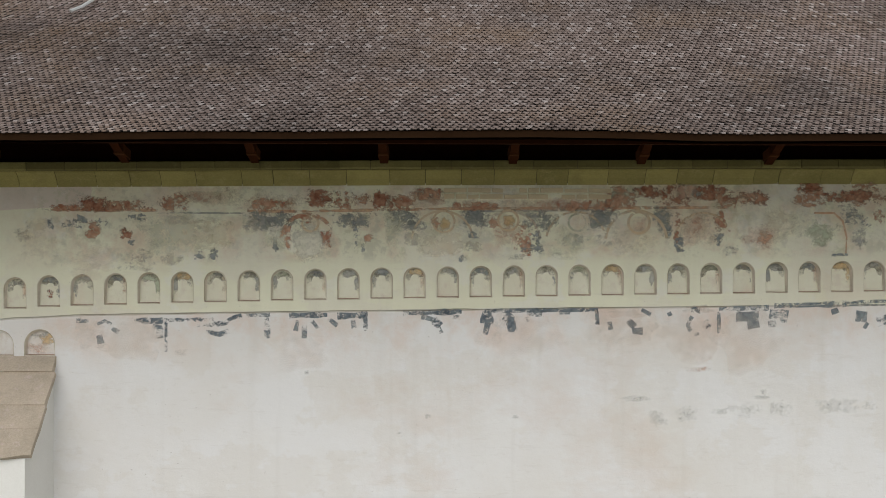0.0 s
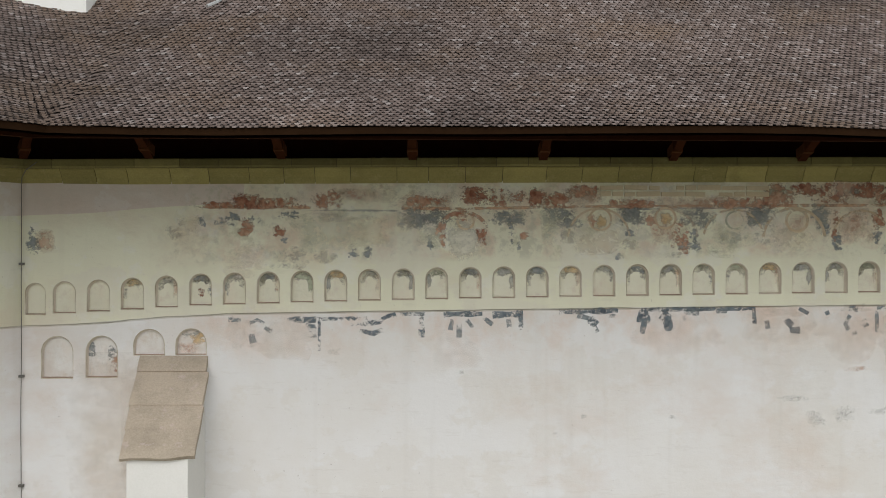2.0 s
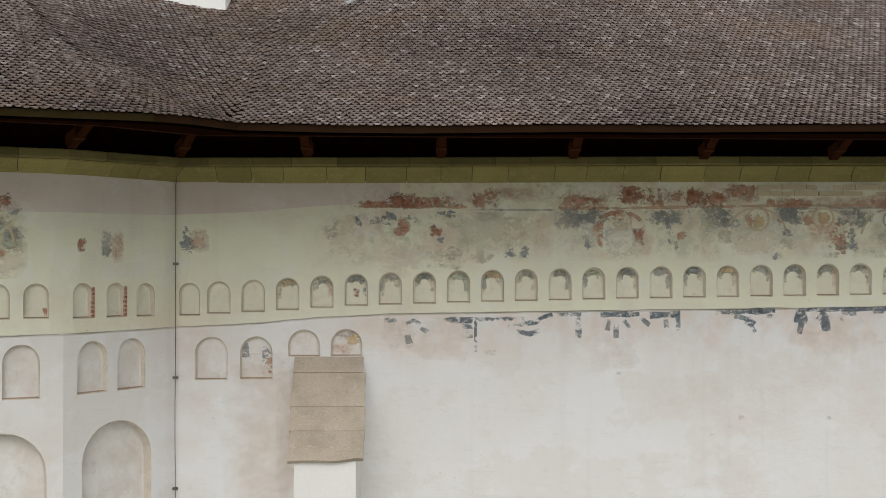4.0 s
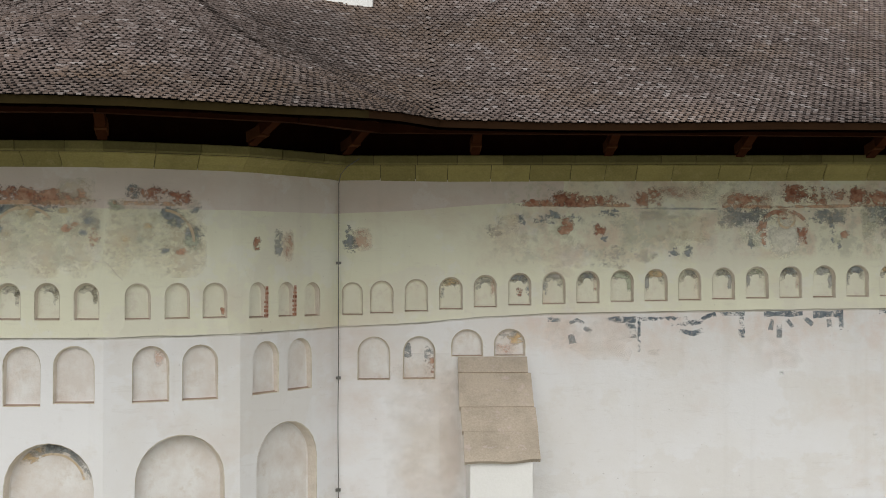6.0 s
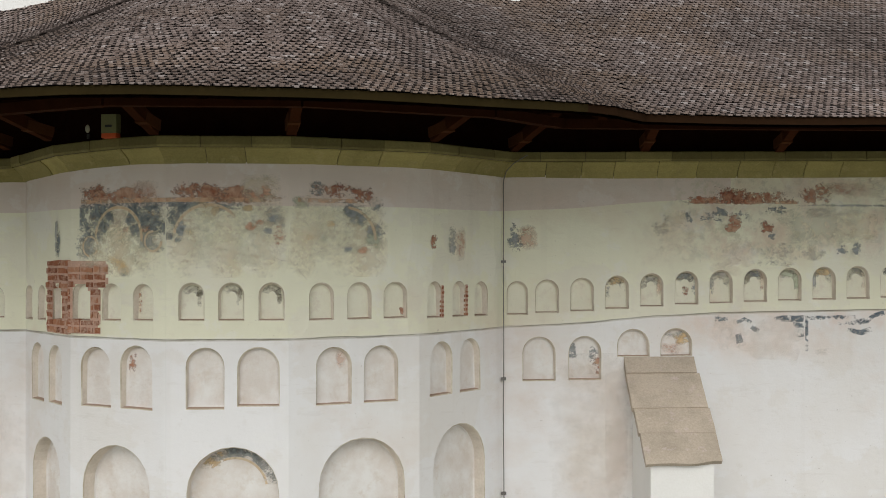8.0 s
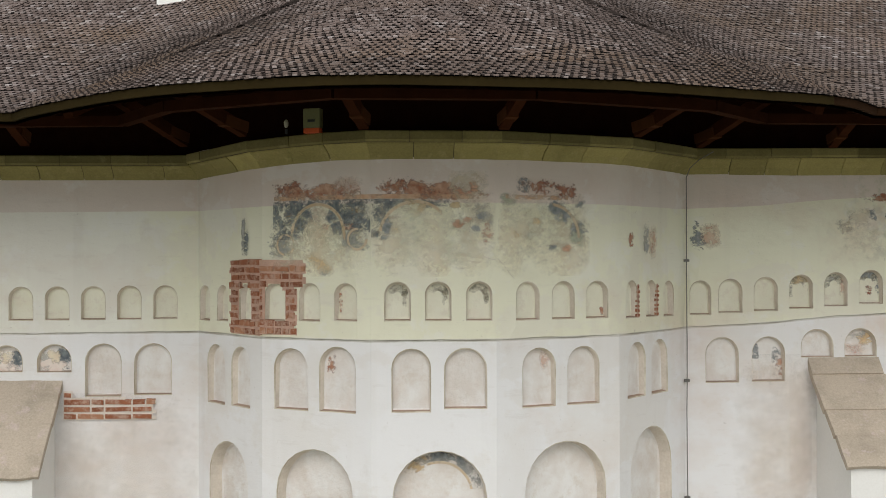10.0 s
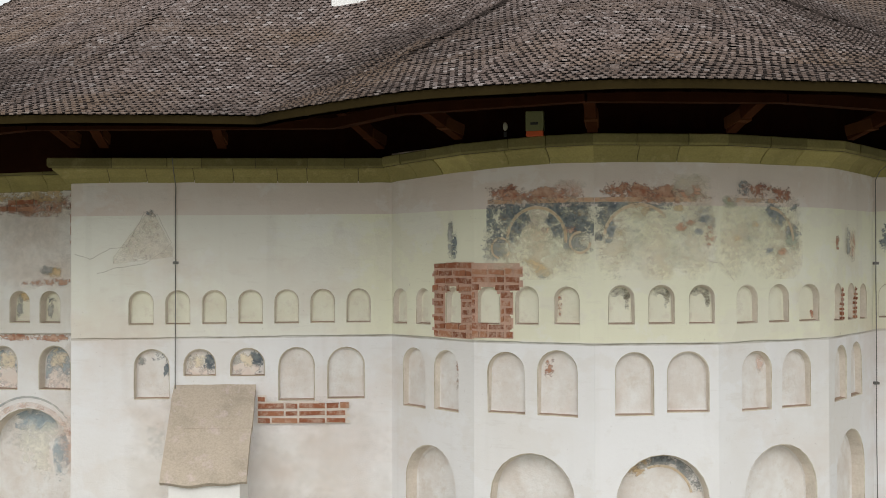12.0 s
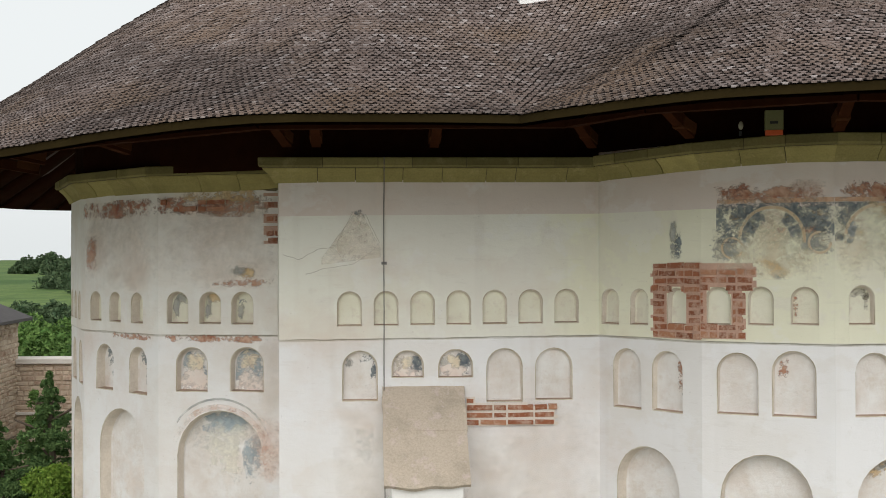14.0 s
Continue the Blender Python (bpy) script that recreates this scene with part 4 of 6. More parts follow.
BLUE_LINE = paint_material("blue_black_frame_paint", (0.105, 0.14, 0.17), (0.26, 0.30, 0.325), 0.55, 12, 0.25, hard=0.09, seed=41, most=0.8)
GREEN_DIM = paint_material("pale_green_earth_wash", (0.64, 0.66, 0.53), (0.74, 0.74, 0.62), 0.46, 5, 0.6, hard=0.2, seed=45, most=0.4)
BUFF_DIM = paint_material("pale_buff_wash", (0.72, 0.62, 0.47), (0.78, 0.72, 0.58), 0.46, 5, 0.6, hard=0.2, seed=47, most=0.45)
SMEAR_GREY = paint_material("faint_grey_smear", (0.50, 0.50, 0.49), (0.60, 0.60, 0.58), 0.50, 8, 0.8, hard=0.16, seed=61, most=0.38)
SMEAR_RED = paint_material("faint_red_smear", (0.60, 0.42, 0.34), (0.68, 0.54, 0.46), 0.55, 8, 0.6, hard=0.16, seed=63, most=0.6)
BLUE_SOFT = paint_material("soft_blue_grey_ground", (0.27, 0.34, 0.38), (0.42, 0.47, 0.49), 0.62, 8, 0.4, hard=0.12, seed=65, most=0.85)
STROKE = paint_material("dense_blue_black_line", (0.06, 0.085, 0.11), (0.20, 0.235, 0.26), 0.74, 11, 0.5, hard=0.07, seed=67)
STROKE_DIM = paint_material("worn_blue_black_line", (0.10, 0.13, 0.155), (0.28, 0.31, 0.325), 0.64, 11, 0.5, hard=0.09, seed=69)
# Dark crescents for niche heads: dirt plus the shade under the arch, as paint.
HEAD_SHADE = paint_material("grime_and_niche_shade", (0.10, 0.095, 0.075), (0.30, 0.27, 0.20), 0.66, 10, 0.5, hard=0.14, seed=81, most=0.7)
FIGURE = paint_material("pale_rose_figure_paint", (0.80, 0.72, 0.66), (0.74, 0.62, 0.55), 0.98, 6, 0.45, hard=0.10, seed=85, most=0.92)
HEAD = paint_material("pale_ochre_ring_ground", (0.76, 0.68, 0.53), (0.68, 0.56, 0.42), 0.98, 6, 0.45, hard=0.10, seed=87, most=0.92)
BARE_BUFF = paint_material("bare_buff_underplaster", (0.64, 0.55, 0.45), (0.73, 0.66, 0.57), 0.72, 4, 0.4, hard=0.24, seed=89, most=0.42)
ROSE_FAINT = paint_material("faint_rose_wash", (0.66, 0.52, 0.43), (0.72, 0.61, 0.53), 0.50, 4, 0.6, hard=0.25, seed=91, most=0.24)
BORDER = paint_material("ochre_border_line_paint", (0.56, 0.33, 0.20), (0.66, 0.47, 0.33), 0.66, 8, 0.25, hard=0.10, seed=43)


def fresco(f, label):
    return root("fresco_fragment", f.at(f.length / 2, 6.9, 0.02), label, "fresco", "worn frescoes on the church walls")


def lift(f, s, z):
    """The plaster's surface at a spot of a wall, with a little paint on top."""
    x = f.p.x + f.u.x * s
    fade = max(0.0, min(1.0, min(s, f.length - s) / 0.08))
    wave = noise.noise((x * 0.9, s * 0.9, z * 1.1)) * 0.012 + noise.noise((x * 3.3, 5.0, z * 3.3)) * 0.004
    return fade * (wave + (0.028 if z > string_wave(f, s) + 0.007 else 0.0)) + 0.005


LAYER = [0]


def patch(f, th, s0, s1, z0, z1, material, name="paint_patch", lean=0.0, out=None):
    """A thin layer of paint over a stretch of wall; lean slants it sideways."""
    LAYER[0] = (LAYER[0] + 1) % 31
    g, h = (s1 - s0) * 0.14 + 0.02, (z1 - z0) * 0.14 + 0.015
    s0, s1, z0, z1 = max(0.0, s0 - g), min(f.length, s1 + g), z0 - h, z1 + h
    if s1 - s0 < 0.02:
        return None
    n, m = max(2, int((s1 - s0) / 0.12)), max(2, int((z1 - z0) / 0.12))
    vs, uv = [], []
    for j in range(m + 1):
        for i in range(n + 1):
            a, b = i / n, j / m
            s, z = s0 + (s1 - s0) * a + lean * (b - 0.5), z0 + (z1 - z0) * b
            o = (lift(f, s, z) if out is None else out) + 0.0006 * LAYER[0]
            vs.append(f.at(s, z, o))
            uv.append((a * 1.2 - 0.1, b * 1.2 - 0.1))
    fs = [(j * (n + 1) + i, j * (n + 1) + i + 1, (j + 1) * (n + 1) + i + 1, (j + 1) * (n + 1) + i) for j in range(m) for i in range(n)]
    ob = link(name, vs, fs, material, th, uvs=uv)
    ob.visible_shadow = False
    return ob


def ring(f, th, s, z, r, width, material, a0=0.0, a1=180.0, squash=1.0, name="painted_arch", out=None):
    """A painted band bent to part of a circle."""
    n = max(6, int((a1 - a0) / 9))
    vs, uv = [], []
    for i in range(n + 1):
        a = radians(a0 + (a1 - a0) * i / n)
        for k, q in ((0, r - width / 2), (1, r + width / 2)):
            ss, zz = s + q * math.cos(a) * squash, z + q * math.sin(a)
            vs.append(f.at(ss, zz, lift(f, ss, zz) + 0.020 if out is None else out))
            uv.append((i / n, k * 0.6 + 0.2))
    ob = link(name, vs, [(2 * i, 2 * i + 2, 2 * i + 3, 2 * i + 1) for i in range(n)], material, th, uvs=uv)
    ob.visible_shadow = False
    return ob


def columns(f, th, low, high, s0, s1, material, name="painted_ground"):
    """Paint between two curves over a stretch of wall, worn by flakes alone."""
    LAYER[0] = (LAYER[0] + 1) % 31
    s0, s1 = max(0.0, s0), min(f.length, s1)
    n, m = max(4, int((s1 - s0) / 0.04)), 4
    vs, uv = [], []
    for i in range(n + 1):
        q = s0 + (s1 - s0) * i / n
        z0, z1 = low(q), high(q)
        for j in range(m + 1):
            z = z0 + (z1 - z0) * j / m
            vs.append(f.at(q, z, lift(f, q, z) + 0.0006 * LAYER[0]))
            uv.append((0.08 + 0.84 * i / n, 0.16 + 0.68 * j / m))
    fs = [(i * (m + 1) + j, (i + 1) * (m + 1) + j, (i + 1) * (m + 1) + j + 1, i * (m + 1) + j + 1) for i in range(n) for j in range(m)]
    ob = link(name, vs, fs, material, th, uvs=uv)
    ob.visible_shadow = False
    return ob


def spandrel(f, th, s, z, r, s0, s1, top, foot, material):
    """The painted ground beside and over an arch, up to a straight border."""
    def arch(q):
        d = abs(q - s)
        return z + math.sqrt(r * r - d * d) if d < r else foot
    return columns(f, th, arch, lambda q: top, s0, s1, material)


def blob(f, th, s, z, rs, rz, material, name="paint_patch", out=None):
    """A round patch of paint, ragged at the border."""
    LAYER[0] = (LAYER[0] + 1) % 31
    n = 18
    vs, uv = [f.at(s, z, (lift(f, s, z) if out is None else out) + 0.0006 * LAYER[0])], [(0.5, 0.5)]
    for k in range(n):
        a = 2 * math.pi * k / n
        g = 1.05 + 0.55 * noise.noise((math.cos(a) * 1.6 + s * 3, math.sin(a) * 1.6, z * 3))
        ss, zz = s + rs * g * 1.3 * math.cos(a), z + rz * g * 1.3 * math.sin(a)
        vs.append(f.at(ss, zz, (lift(f, ss, zz) if out is None else out) + 0.0006 * LAYER[0]))
        uv.append((0.5 + 0.5 * math.cos(a) * 1.3, 0.5 + 0.5 * math.sin(a) * 1.3))
    ob = link(name, vs, [(0, 1 + k, 1 + (k + 1) % n) for k in range(n)], material, th, uvs=uv)
    ob.visible_shadow = False
    return ob


def at_x(f, x):
    return (x - f.p.x) / f.u.x


def stroke(f, th, line, width, material, name="painted_line"):
    """A ribbon of paint along a bent line on a wall."""
    LAYER[0] = (LAYER[0] + 1) % 31
    pts = []
    for (a, b), (c, d) in zip(line, line[1:]):
        n = max(2, int(math.hypot(c - a, d - b) / 0.06))
        pts += [Vector((a + (c - a) * i / n, b + (d - b) * i / n)) for i in range(n)]
    pts.append(Vector(line[-1]))
    vs, uv = [], []
    for i, p in enumerate(pts):
        d = (pts[min(i + 1, len(pts) - 1)] - pts[max(i - 1, 0)]).normalized()
        w = width * (0.62 + 0.3 * noise.noise((p.x * 6, p.y * 6, width * 40)))
        for k, side in ((0, -1), (1, 1)):
            q = p + Vector((-d.y, d.x)) * w * side
            vs.append(f.at(q.x, q.y, lift(f, q.x, q.y) + 0.0006 * LAYER[0]))
            uv.append((0.1 + 0.8 * i / (len(pts) - 1), 0.1 + 0.8 * k))
    ob = link(name, vs, [(2 * i, 2 * i + 2, 2 * i + 3, 2 * i + 1) for i in range(len(pts) - 1)], material, th, uvs=uv)
    ob.visible_shadow = False
    return ob


# the nave's upper band: red ground under the cornice, then worn half-figures under painted arches
f = F_NAVE
th = fresco(f, "worn band of red ochre paint under the stone cornice")
for mat, x0, x1, z0, z1 in [(RED, -5.84, -4.23, 7.54, 7.62), (RED_DENSE, -5.45, -4.93, 7.55, 7.76), (RED, -4.91, -4.38, 7.56, 7.69), (RED, -4.25, -3.78, 7.56, 7.80), (PINK, -3.78, -3.24, 7.67, 7.82), (BUFF_DIM, -3.32, -3.03, 7.66, 7.88), (PINK, -3.03, -1.91, 7.53, 7.79), (RED, -2.91, -2.24, 7.54, 7.71), (RED_DENSE, -2.03, -1.58, 7.61, 7.88), (RED, -1.62, -1.16, 7.56, 7.81), (RED_DENSE, -1.09, -0.70, 7.58, 7.83), (RED, -0.83, -0.41, 7.57, 7.76), (PINK, -0.49, 0.03, 7.62, 7.88), (RED, -0.45, -0.03, 7.72, 7.87), (PINK, 0.03, 2.61, 7.57, 7.72), (RED, 0.18, 0.76, 7.57, 7.67), (RED, 1.60, 2.53, 7.57, 7.71)]:
    patch(f, th, at_x(f, x0), at_x(f, x1), z0, z1, mat)

th = fresco(f, "dense brick-red paint remains under the cornice")
for mat, x0, x1, z0, z1 in [(RED, 2.44, 2.87, 7.59, 7.89), (RED_DENSE, 2.86, 3.22, 7.71, 7.93), (RED_DENSE, 3.16, 3.67, 7.61, 7.94), (PINK, 3.46, 3.79, 7.73, 7.94), (RED_DENSE, 3.73, 4.23, 7.73, 7.93), (RED, 4.05, 4.81, 7.63, 7.85), (GREEN, 2.49, 2.78, 7.72, 7.89), (GREY, 3.67, 3.88, 7.77, 7.89)]:
    patch(f, th, at_x(f, x0), at_x(f, x1), z0, z1, mat)

th = fresco(f, "dense brick-red paint remains further along the cornice")
for mat, x0, x1, z0, z1 in [(RED, 4.27, 4.78, 7.66, 7.83), (RED, 5.25, 5.72, 7.66, 7.89), (RED_DENSE, 5.29, 5.63, 7.85, 8.00), (RED_DENSE, 5.68, 6.40, 7.70, 7.86), (RED, 5.89, 6.64, 7.66, 7.95)]:
    patch(f, th, at_x(f, x0), at_x(f, x1), z0, z1, mat)

th = fresco(f, "thin dark red border line over the painted arches")
for mat, w, line in [(BORDER, 0.033, [(-5.72, 7.55), (-4.89, 7.55), (-4.23, 7.55)]), (BORDER, 0.033, [(-2.91, 7.54), (-2.07, 7.54), (-1.08, 7.56), (0.09, 7.58)]), (BORDER, 0.033, [(0.09, 7.58), (1.35, 7.59), (2.61, 7.60), (4.22, 7.61)]), (GREY, 0.025, [(-4.31, 7.51), (-2.91, 7.51)]), (GREY, 0.025, [(0.09, 7.54), (2.61, 7.57)])]:
    stroke(f, th, [(at_x(f, x), z) for x, z in line], w, mat)

th = fresco(f, "mottled blue-grey ground between the painted arches")
for mat, x0, x1, z0, z1 in [(FIELD_DIM, -2.91, -2.22, 7.28, 7.51), (FIELD_DIM, -2.57, -2.21, 7.34, 7.51), (FIELD_DIM, -1.62, -1.07, 7.33, 7.51), (FIELD_DIM, -0.76, -0.32, 7.28, 7.55), (FIELD_DIM, -0.70, -0.45, 7.37, 7.53), (FIELD_DIM, 0.28, 0.66, 7.33, 7.55), (FIELD_DIM, 0.39, 0.60, 7.40, 7.54), (FIELD_DIM, 1.25, 1.62, 7.32, 7.55), (FIELD_DIM, 1.44, 1.57, 7.29, 7.55), (FIELD_DIM, 1.62, 1.70, 7.37, 7.55), (FIELD_DIM, 2.23, 2.58, 7.31, 7.57), (FIELD_DIM, 2.18, 2.40, 7.37, 7.54), (FIELD_DIM, 3.17, 3.39, 7.22, 7.58)]:
    patch(f, th, at_x(f, x0), at_x(f, x1), z0, z1, mat)

th = fresco(f, "painted round arches over lost half-figures")
for mat, x, z, r, w, a0, a1 in [(RED, -2.01, 7.09, 0.40, 0.058, 25, 175), (HALO, -1.97, 7.36, 0.12, 0.033, 0, 360), (HALO, -0.01, 7.09, 0.46, 0.033, 5, 175), (HALO, 0.01, 7.39, 0.16, 0.033, 0, 360), (PINK, 0.99, 7.09, 0.46, 0.042, 5, 175), (HALO, 0.97, 7.41, 0.15, 0.033, 0, 360), (HALO, 1.98, 7.09, 0.45, 0.033, 10, 170), (GREEN, 2.00, 7.38, 0.13, 0.033, 0, 360), (HALO, 2.88, 7.10, 0.46, 0.042, 5, 175), (HALO, 2.92, 7.38, 0.16, 0.042, 0, 360), (HALO, 3.88, 7.10, 0.43, 0.033, 20, 165)]:
    ring(f, th, at_x(f, x), z, r, w, mat, a0, a1)

th = fresco(f, "worn halves of painted figures under the arches")
for mat, x, z, rx, rz in [(PALE, -1.99, 7.09, 0.199, 0.232), (RED_DENSE, -1.74, 7.15, 0.100, 0.133), (RED, -2.31, 7.17, 0.058, 0.199), (RED, -2.03, 7.43, 0.116, 0.066), (RED, -0.07, 7.38, 0.075, 0.083), (OCHRE, 0.03, 7.36, 0.075, 0.100), (BUFF_DIM, -0.03, 7.09, 0.332, 0.183), (RED, 0.76, 7.37, 0.083, 0.075), (RED, 1.18, 7.14, 0.116, 0.199), (PINK, 0.93, 7.22, 0.216, 0.216), (OCHRE, 0.98, 7.39, 0.091, 0.100), (GREEN_DIM, 1.98, 7.18, 0.299, 0.216), (GREY, 2.02, 7.14, 0.075, 0.083), (PINK, 2.93, 7.36, 0.091, 0.108), (BUFF_DIM, 2.87, 7.14, 0.299, 0.166)]:
    blob(f, th, at_x(f, x), z, rx, rz, mat)

th = fresco(f, "red robes of lost painted figures")
for mat, x, z, rx, rz in [(RED, 3.54, 7.41, 0.083, 0.116), (PINK, 3.84, 7.46, 0.149, 0.100), (RED, 4.13, 7.39, 0.083, 0.149), (RED, 3.49, 7.18, 0.050, 0.100), (PINK, 3.84, 7.27, 0.282, 0.199), (BLUE, 3.52, 7.07, 0.075, 0.133), (BLUE, 3.37, 7.31, 0.050, 0.166), (BLUE, 4.12, 7.14, 0.075, 0.116), (GREY, 4.30, 6.97, 0.116, 0.075)]:
    blob(f, th, at_x(f, x), z, rx, rz, mat)

th = fresco(f, "faint violet and green remains of painted figures")
for mat, x, z, rx, rz in [(PINK, 4.74, 7.18, 0.232, 0.149), (RED, 4.80, 7.17, 0.100, 0.083), (GREEN_DIM, 5.42, 7.38, 0.216, 0.199), (GREEN, 5.68, 7.21, 0.249, 0.216), (GREY, 6.23, 7.17, 0.116, 0.166), (FIELD_DIM, 6.15, 7.49, 0.183, 0.133), (BLUE, 6.36, 7.42, 0.116, 0.116), (RED, 6.53, 7.47, 0.100, 0.149), (BUFF_DIM, 5.04, 7.38, 0.249, 0.199)]:
    blob(f, th, at_x(f, x), z, rx, rz, mat)

th = fresco(f, "painted ochre arch at the band's end")
for mat, w, line in [(BORDER, 0.025, [(5.55, 7.53), (5.85, 7.53), (5.98, 7.41), (6.04, 7.17), (6.03, 6.93)]), (STROKE_DIM, 0.033, [(5.81, 6.90), (6.06, 6.91)])]:
    stroke(f, th, [(at_x(f, x), z) for x, z in line], w, mat)

th = fresco(f, "scattered remains of painted figures, mostly lost")
for mat, x, z, rx, rz in [(BUFF_DIM, -6.03, 7.29, 0.133, 0.133), (BLUE, -6.13, 7.33, 0.042, 0.075), (MOTTLE, -6.21, 7.19, 0.100, 0.083), (BLUE, -5.80, 7.34, 0.066, 0.075), (BLUE, -5.50, 7.34, 0.166, 0.075), (BLUE, -5.35, 7.42, 0.075, 0.058), (RED, -5.17, 7.27, 0.100, 0.108), (BLUE, -5.02, 7.36, 0.116, 0.066), (RED_DENSE, -4.69, 7.21, 0.091, 0.091), (BLUE, -4.56, 7.45, 0.166, 0.058), (BLUE, -4.62, 7.08, 0.050, 0.042), (ROSE_DIM, -5.96, 7.04, 0.249, 0.166), (ROSE_DIM, -5.18, 6.83, 0.266, 0.149), (ROSE_DIM, -5.29, 6.63, 0.166, 0.100), (MOTTLE, -4.56, 6.78, 0.249, 0.133)]:
    blob(f, th, at_x(f, x), z, rx, rz, mat)

th = fresco(f, "grey and green flecks of lost paint")
for mat, x, z, rx, rz in [(GREEN_DIM, -3.90, 7.21, 0.498, 0.232), (MOTTLE, -4.06, 6.83, 0.133, 0.083), (BLUE, -3.61, 6.88, 0.083, 0.075), (BLUE, -3.40, 6.89, 0.075, 0.116), (BUFF_DIM, -3.49, 7.17, 0.282, 0.183), (MOTTLE, -3.86, 7.42, 0.249, 0.058), (MOTTLE, -2.86, 7.34, 0.116, 0.116), (BLUE, -2.49, 7.04, 0.042, 0.116), (GREEN_DIM, -2.49, 7.13, 0.166, 0.166), (BLUE, -1.29, 7.20, 0.066, 0.199), (RED, -1.12, 7.15, 0.058, 0.075), (BLUE, -1.20, 6.98, 0.042, 0.066), (MOTTLE, -0.49, 7.13, 0.100, 0.083), (MOTTLE, 0.43, 7.01, 0.133, 0.066)]:
    blob(f, th, at_x(f, x), z, rx, rz, mat)

th = fresco(f, "dark flecks of lost paint between the arches")
for mat, x, z, rx, rz in [(BLUE, 0.45, 7.20, 0.100, 0.066), (BLUE, 1.37, 7.18, 0.075, 0.116), (BLUE, 1.35, 6.99, 0.166, 0.083), (MOTTLE, 1.10, 6.87, 0.116, 0.042), (BLUE, 0.28, 6.84, 0.058, 0.042), (MOTTLE, 2.36, 7.14, 0.083, 0.100), (MOTTLE, 2.53, 7.05, 0.100, 0.066), (MOTTLE, 1.84, 7.14, 0.066, 0.066), (GREEN_DIM, -0.74, 7.30, 0.116, 0.249)]:
    blob(f, th, at_x(f, x), z, rx, rz, mat)

th = fresco(f, "remains of blue-black painted frames below the string line")
for mat, w, line in [(STROKE_DIM, 0.066, [(-5.44, 5.91), (-5.25, 5.91)]), (STROKE_DIM, 0.042, [(-5.12, 5.86), (-5.01, 5.91), (-4.91, 5.86)]), (STROKE_DIM, 0.075, [(-5.10, 5.70), (-5.07, 5.57)]), (STROKE_DIM, 0.050, [(-4.91, 5.80), (-4.79, 5.73)]), (STROKE, 0.075, [(-4.58, 5.91), (-4.15, 5.91)]), (STROKE_DIM, 0.058, [(-4.31, 5.84), (-4.18, 5.80)]), (STROKE_DIM, 0.083, [(-4.21, 5.88), (-4.20, 5.65)]), (STROKE, 0.042, [(-4.11, 5.95), (-4.11, 5.45)]), (STROKE, 0.050, [(-4.11, 5.92), (-3.40, 5.93)]), (STROKE, 0.058, [(-3.69, 5.83), (-3.44, 5.85), (-3.23, 5.88), (-3.14, 5.95), (-2.99, 5.99)]), (STROKE, 0.058, [(-3.52, 5.75), (-3.32, 5.71), (-3.18, 5.76)]), (BLUE_LINE, 0.050, [(-2.99, 5.99), (-2.57, 6.00)]), (STROKE, 0.066, [(-2.62, 6.00), (-2.61, 5.65)])]:
    stroke(f, th, [(at_x(f, x), z) for x, z in line], w, mat)

th = fresco(f, "blue-black frame lines and drapery below the string line")
for mat, w, line in [(STROKE, 0.066, [(-2.29, 5.99), (-1.72, 6.00)]), (STROKE_DIM, 0.058, [(-2.16, 5.92), (-2.19, 5.76)]), (STROKE_DIM, 0.066, [(-2.06, 5.87), (-2.06, 5.65)]), (STROKE_DIM, 0.058, [(-1.95, 5.91), (-1.86, 5.80)]), (STROKE_DIM, 0.058, [(-1.71, 5.95), (-1.57, 5.84)]), (STROKE, 0.083, [(-1.57, 5.98), (-1.12, 6.00)]), (STROKE, 0.058, [(-1.16, 6.00), (-1.15, 5.76)]), (STROKE_DIM, 0.066, [(-1.34, 5.93), (-1.32, 5.80)]), (STROKE, 0.066, [(-0.59, 6.03), (0.28, 6.05)]), (STROKE_DIM, 0.075, [(-0.32, 5.98), (-0.11, 5.92)]), (STROKE, 0.100, [(-0.14, 5.92), (-0.04, 5.83)]), (STROKE, 0.058, [(-0.07, 5.83), (-0.02, 5.73)]), (STROKE_DIM, 0.050, [(0.10, 5.98), (0.28, 5.96)])]:
    stroke(f, th, [(at_x(f, x), z) for x, z in line], w, mat)

th = fresco(f, "blue-black hanging frame ends below the string line")
for mat, w, line in [(STROKE, 0.133, [(0.67, 6.05), (0.65, 5.87)]), (STROKE, 0.066, [(0.67, 5.88), (0.63, 5.71)]), (STROKE, 0.050, [(0.62, 6.06), (2.32, 6.08)]), (STROKE, 0.116, [(0.92, 6.00), (1.04, 5.92)]), (STROKE, 0.100, [(1.00, 5.93), (1.04, 5.75)]), (STROKE_DIM, 0.058, [(1.25, 6.02), (1.48, 6.02)]), (STROKE_DIM, 0.050, [(1.25, 5.97), (1.27, 5.90)]), (STROKE_DIM, 0.050, [(1.73, 6.03), (1.90, 6.04)]), (STROKE, 0.058, [(2.30, 6.07), (2.31, 5.85)]), (STROKE_DIM, 0.075, [(2.49, 5.90), (2.51, 5.78)]), (STROKE, 0.083, [(2.77, 5.92), (2.87, 5.82)]), (STROKE, 0.075, [(2.83, 5.76), (2.99, 5.76)]), (STROKE, 0.050, [(2.97, 6.08), (3.12, 6.00)])]:
    stroke(f, th, [(at_x(f, x), z) for x, z in line], w, mat)

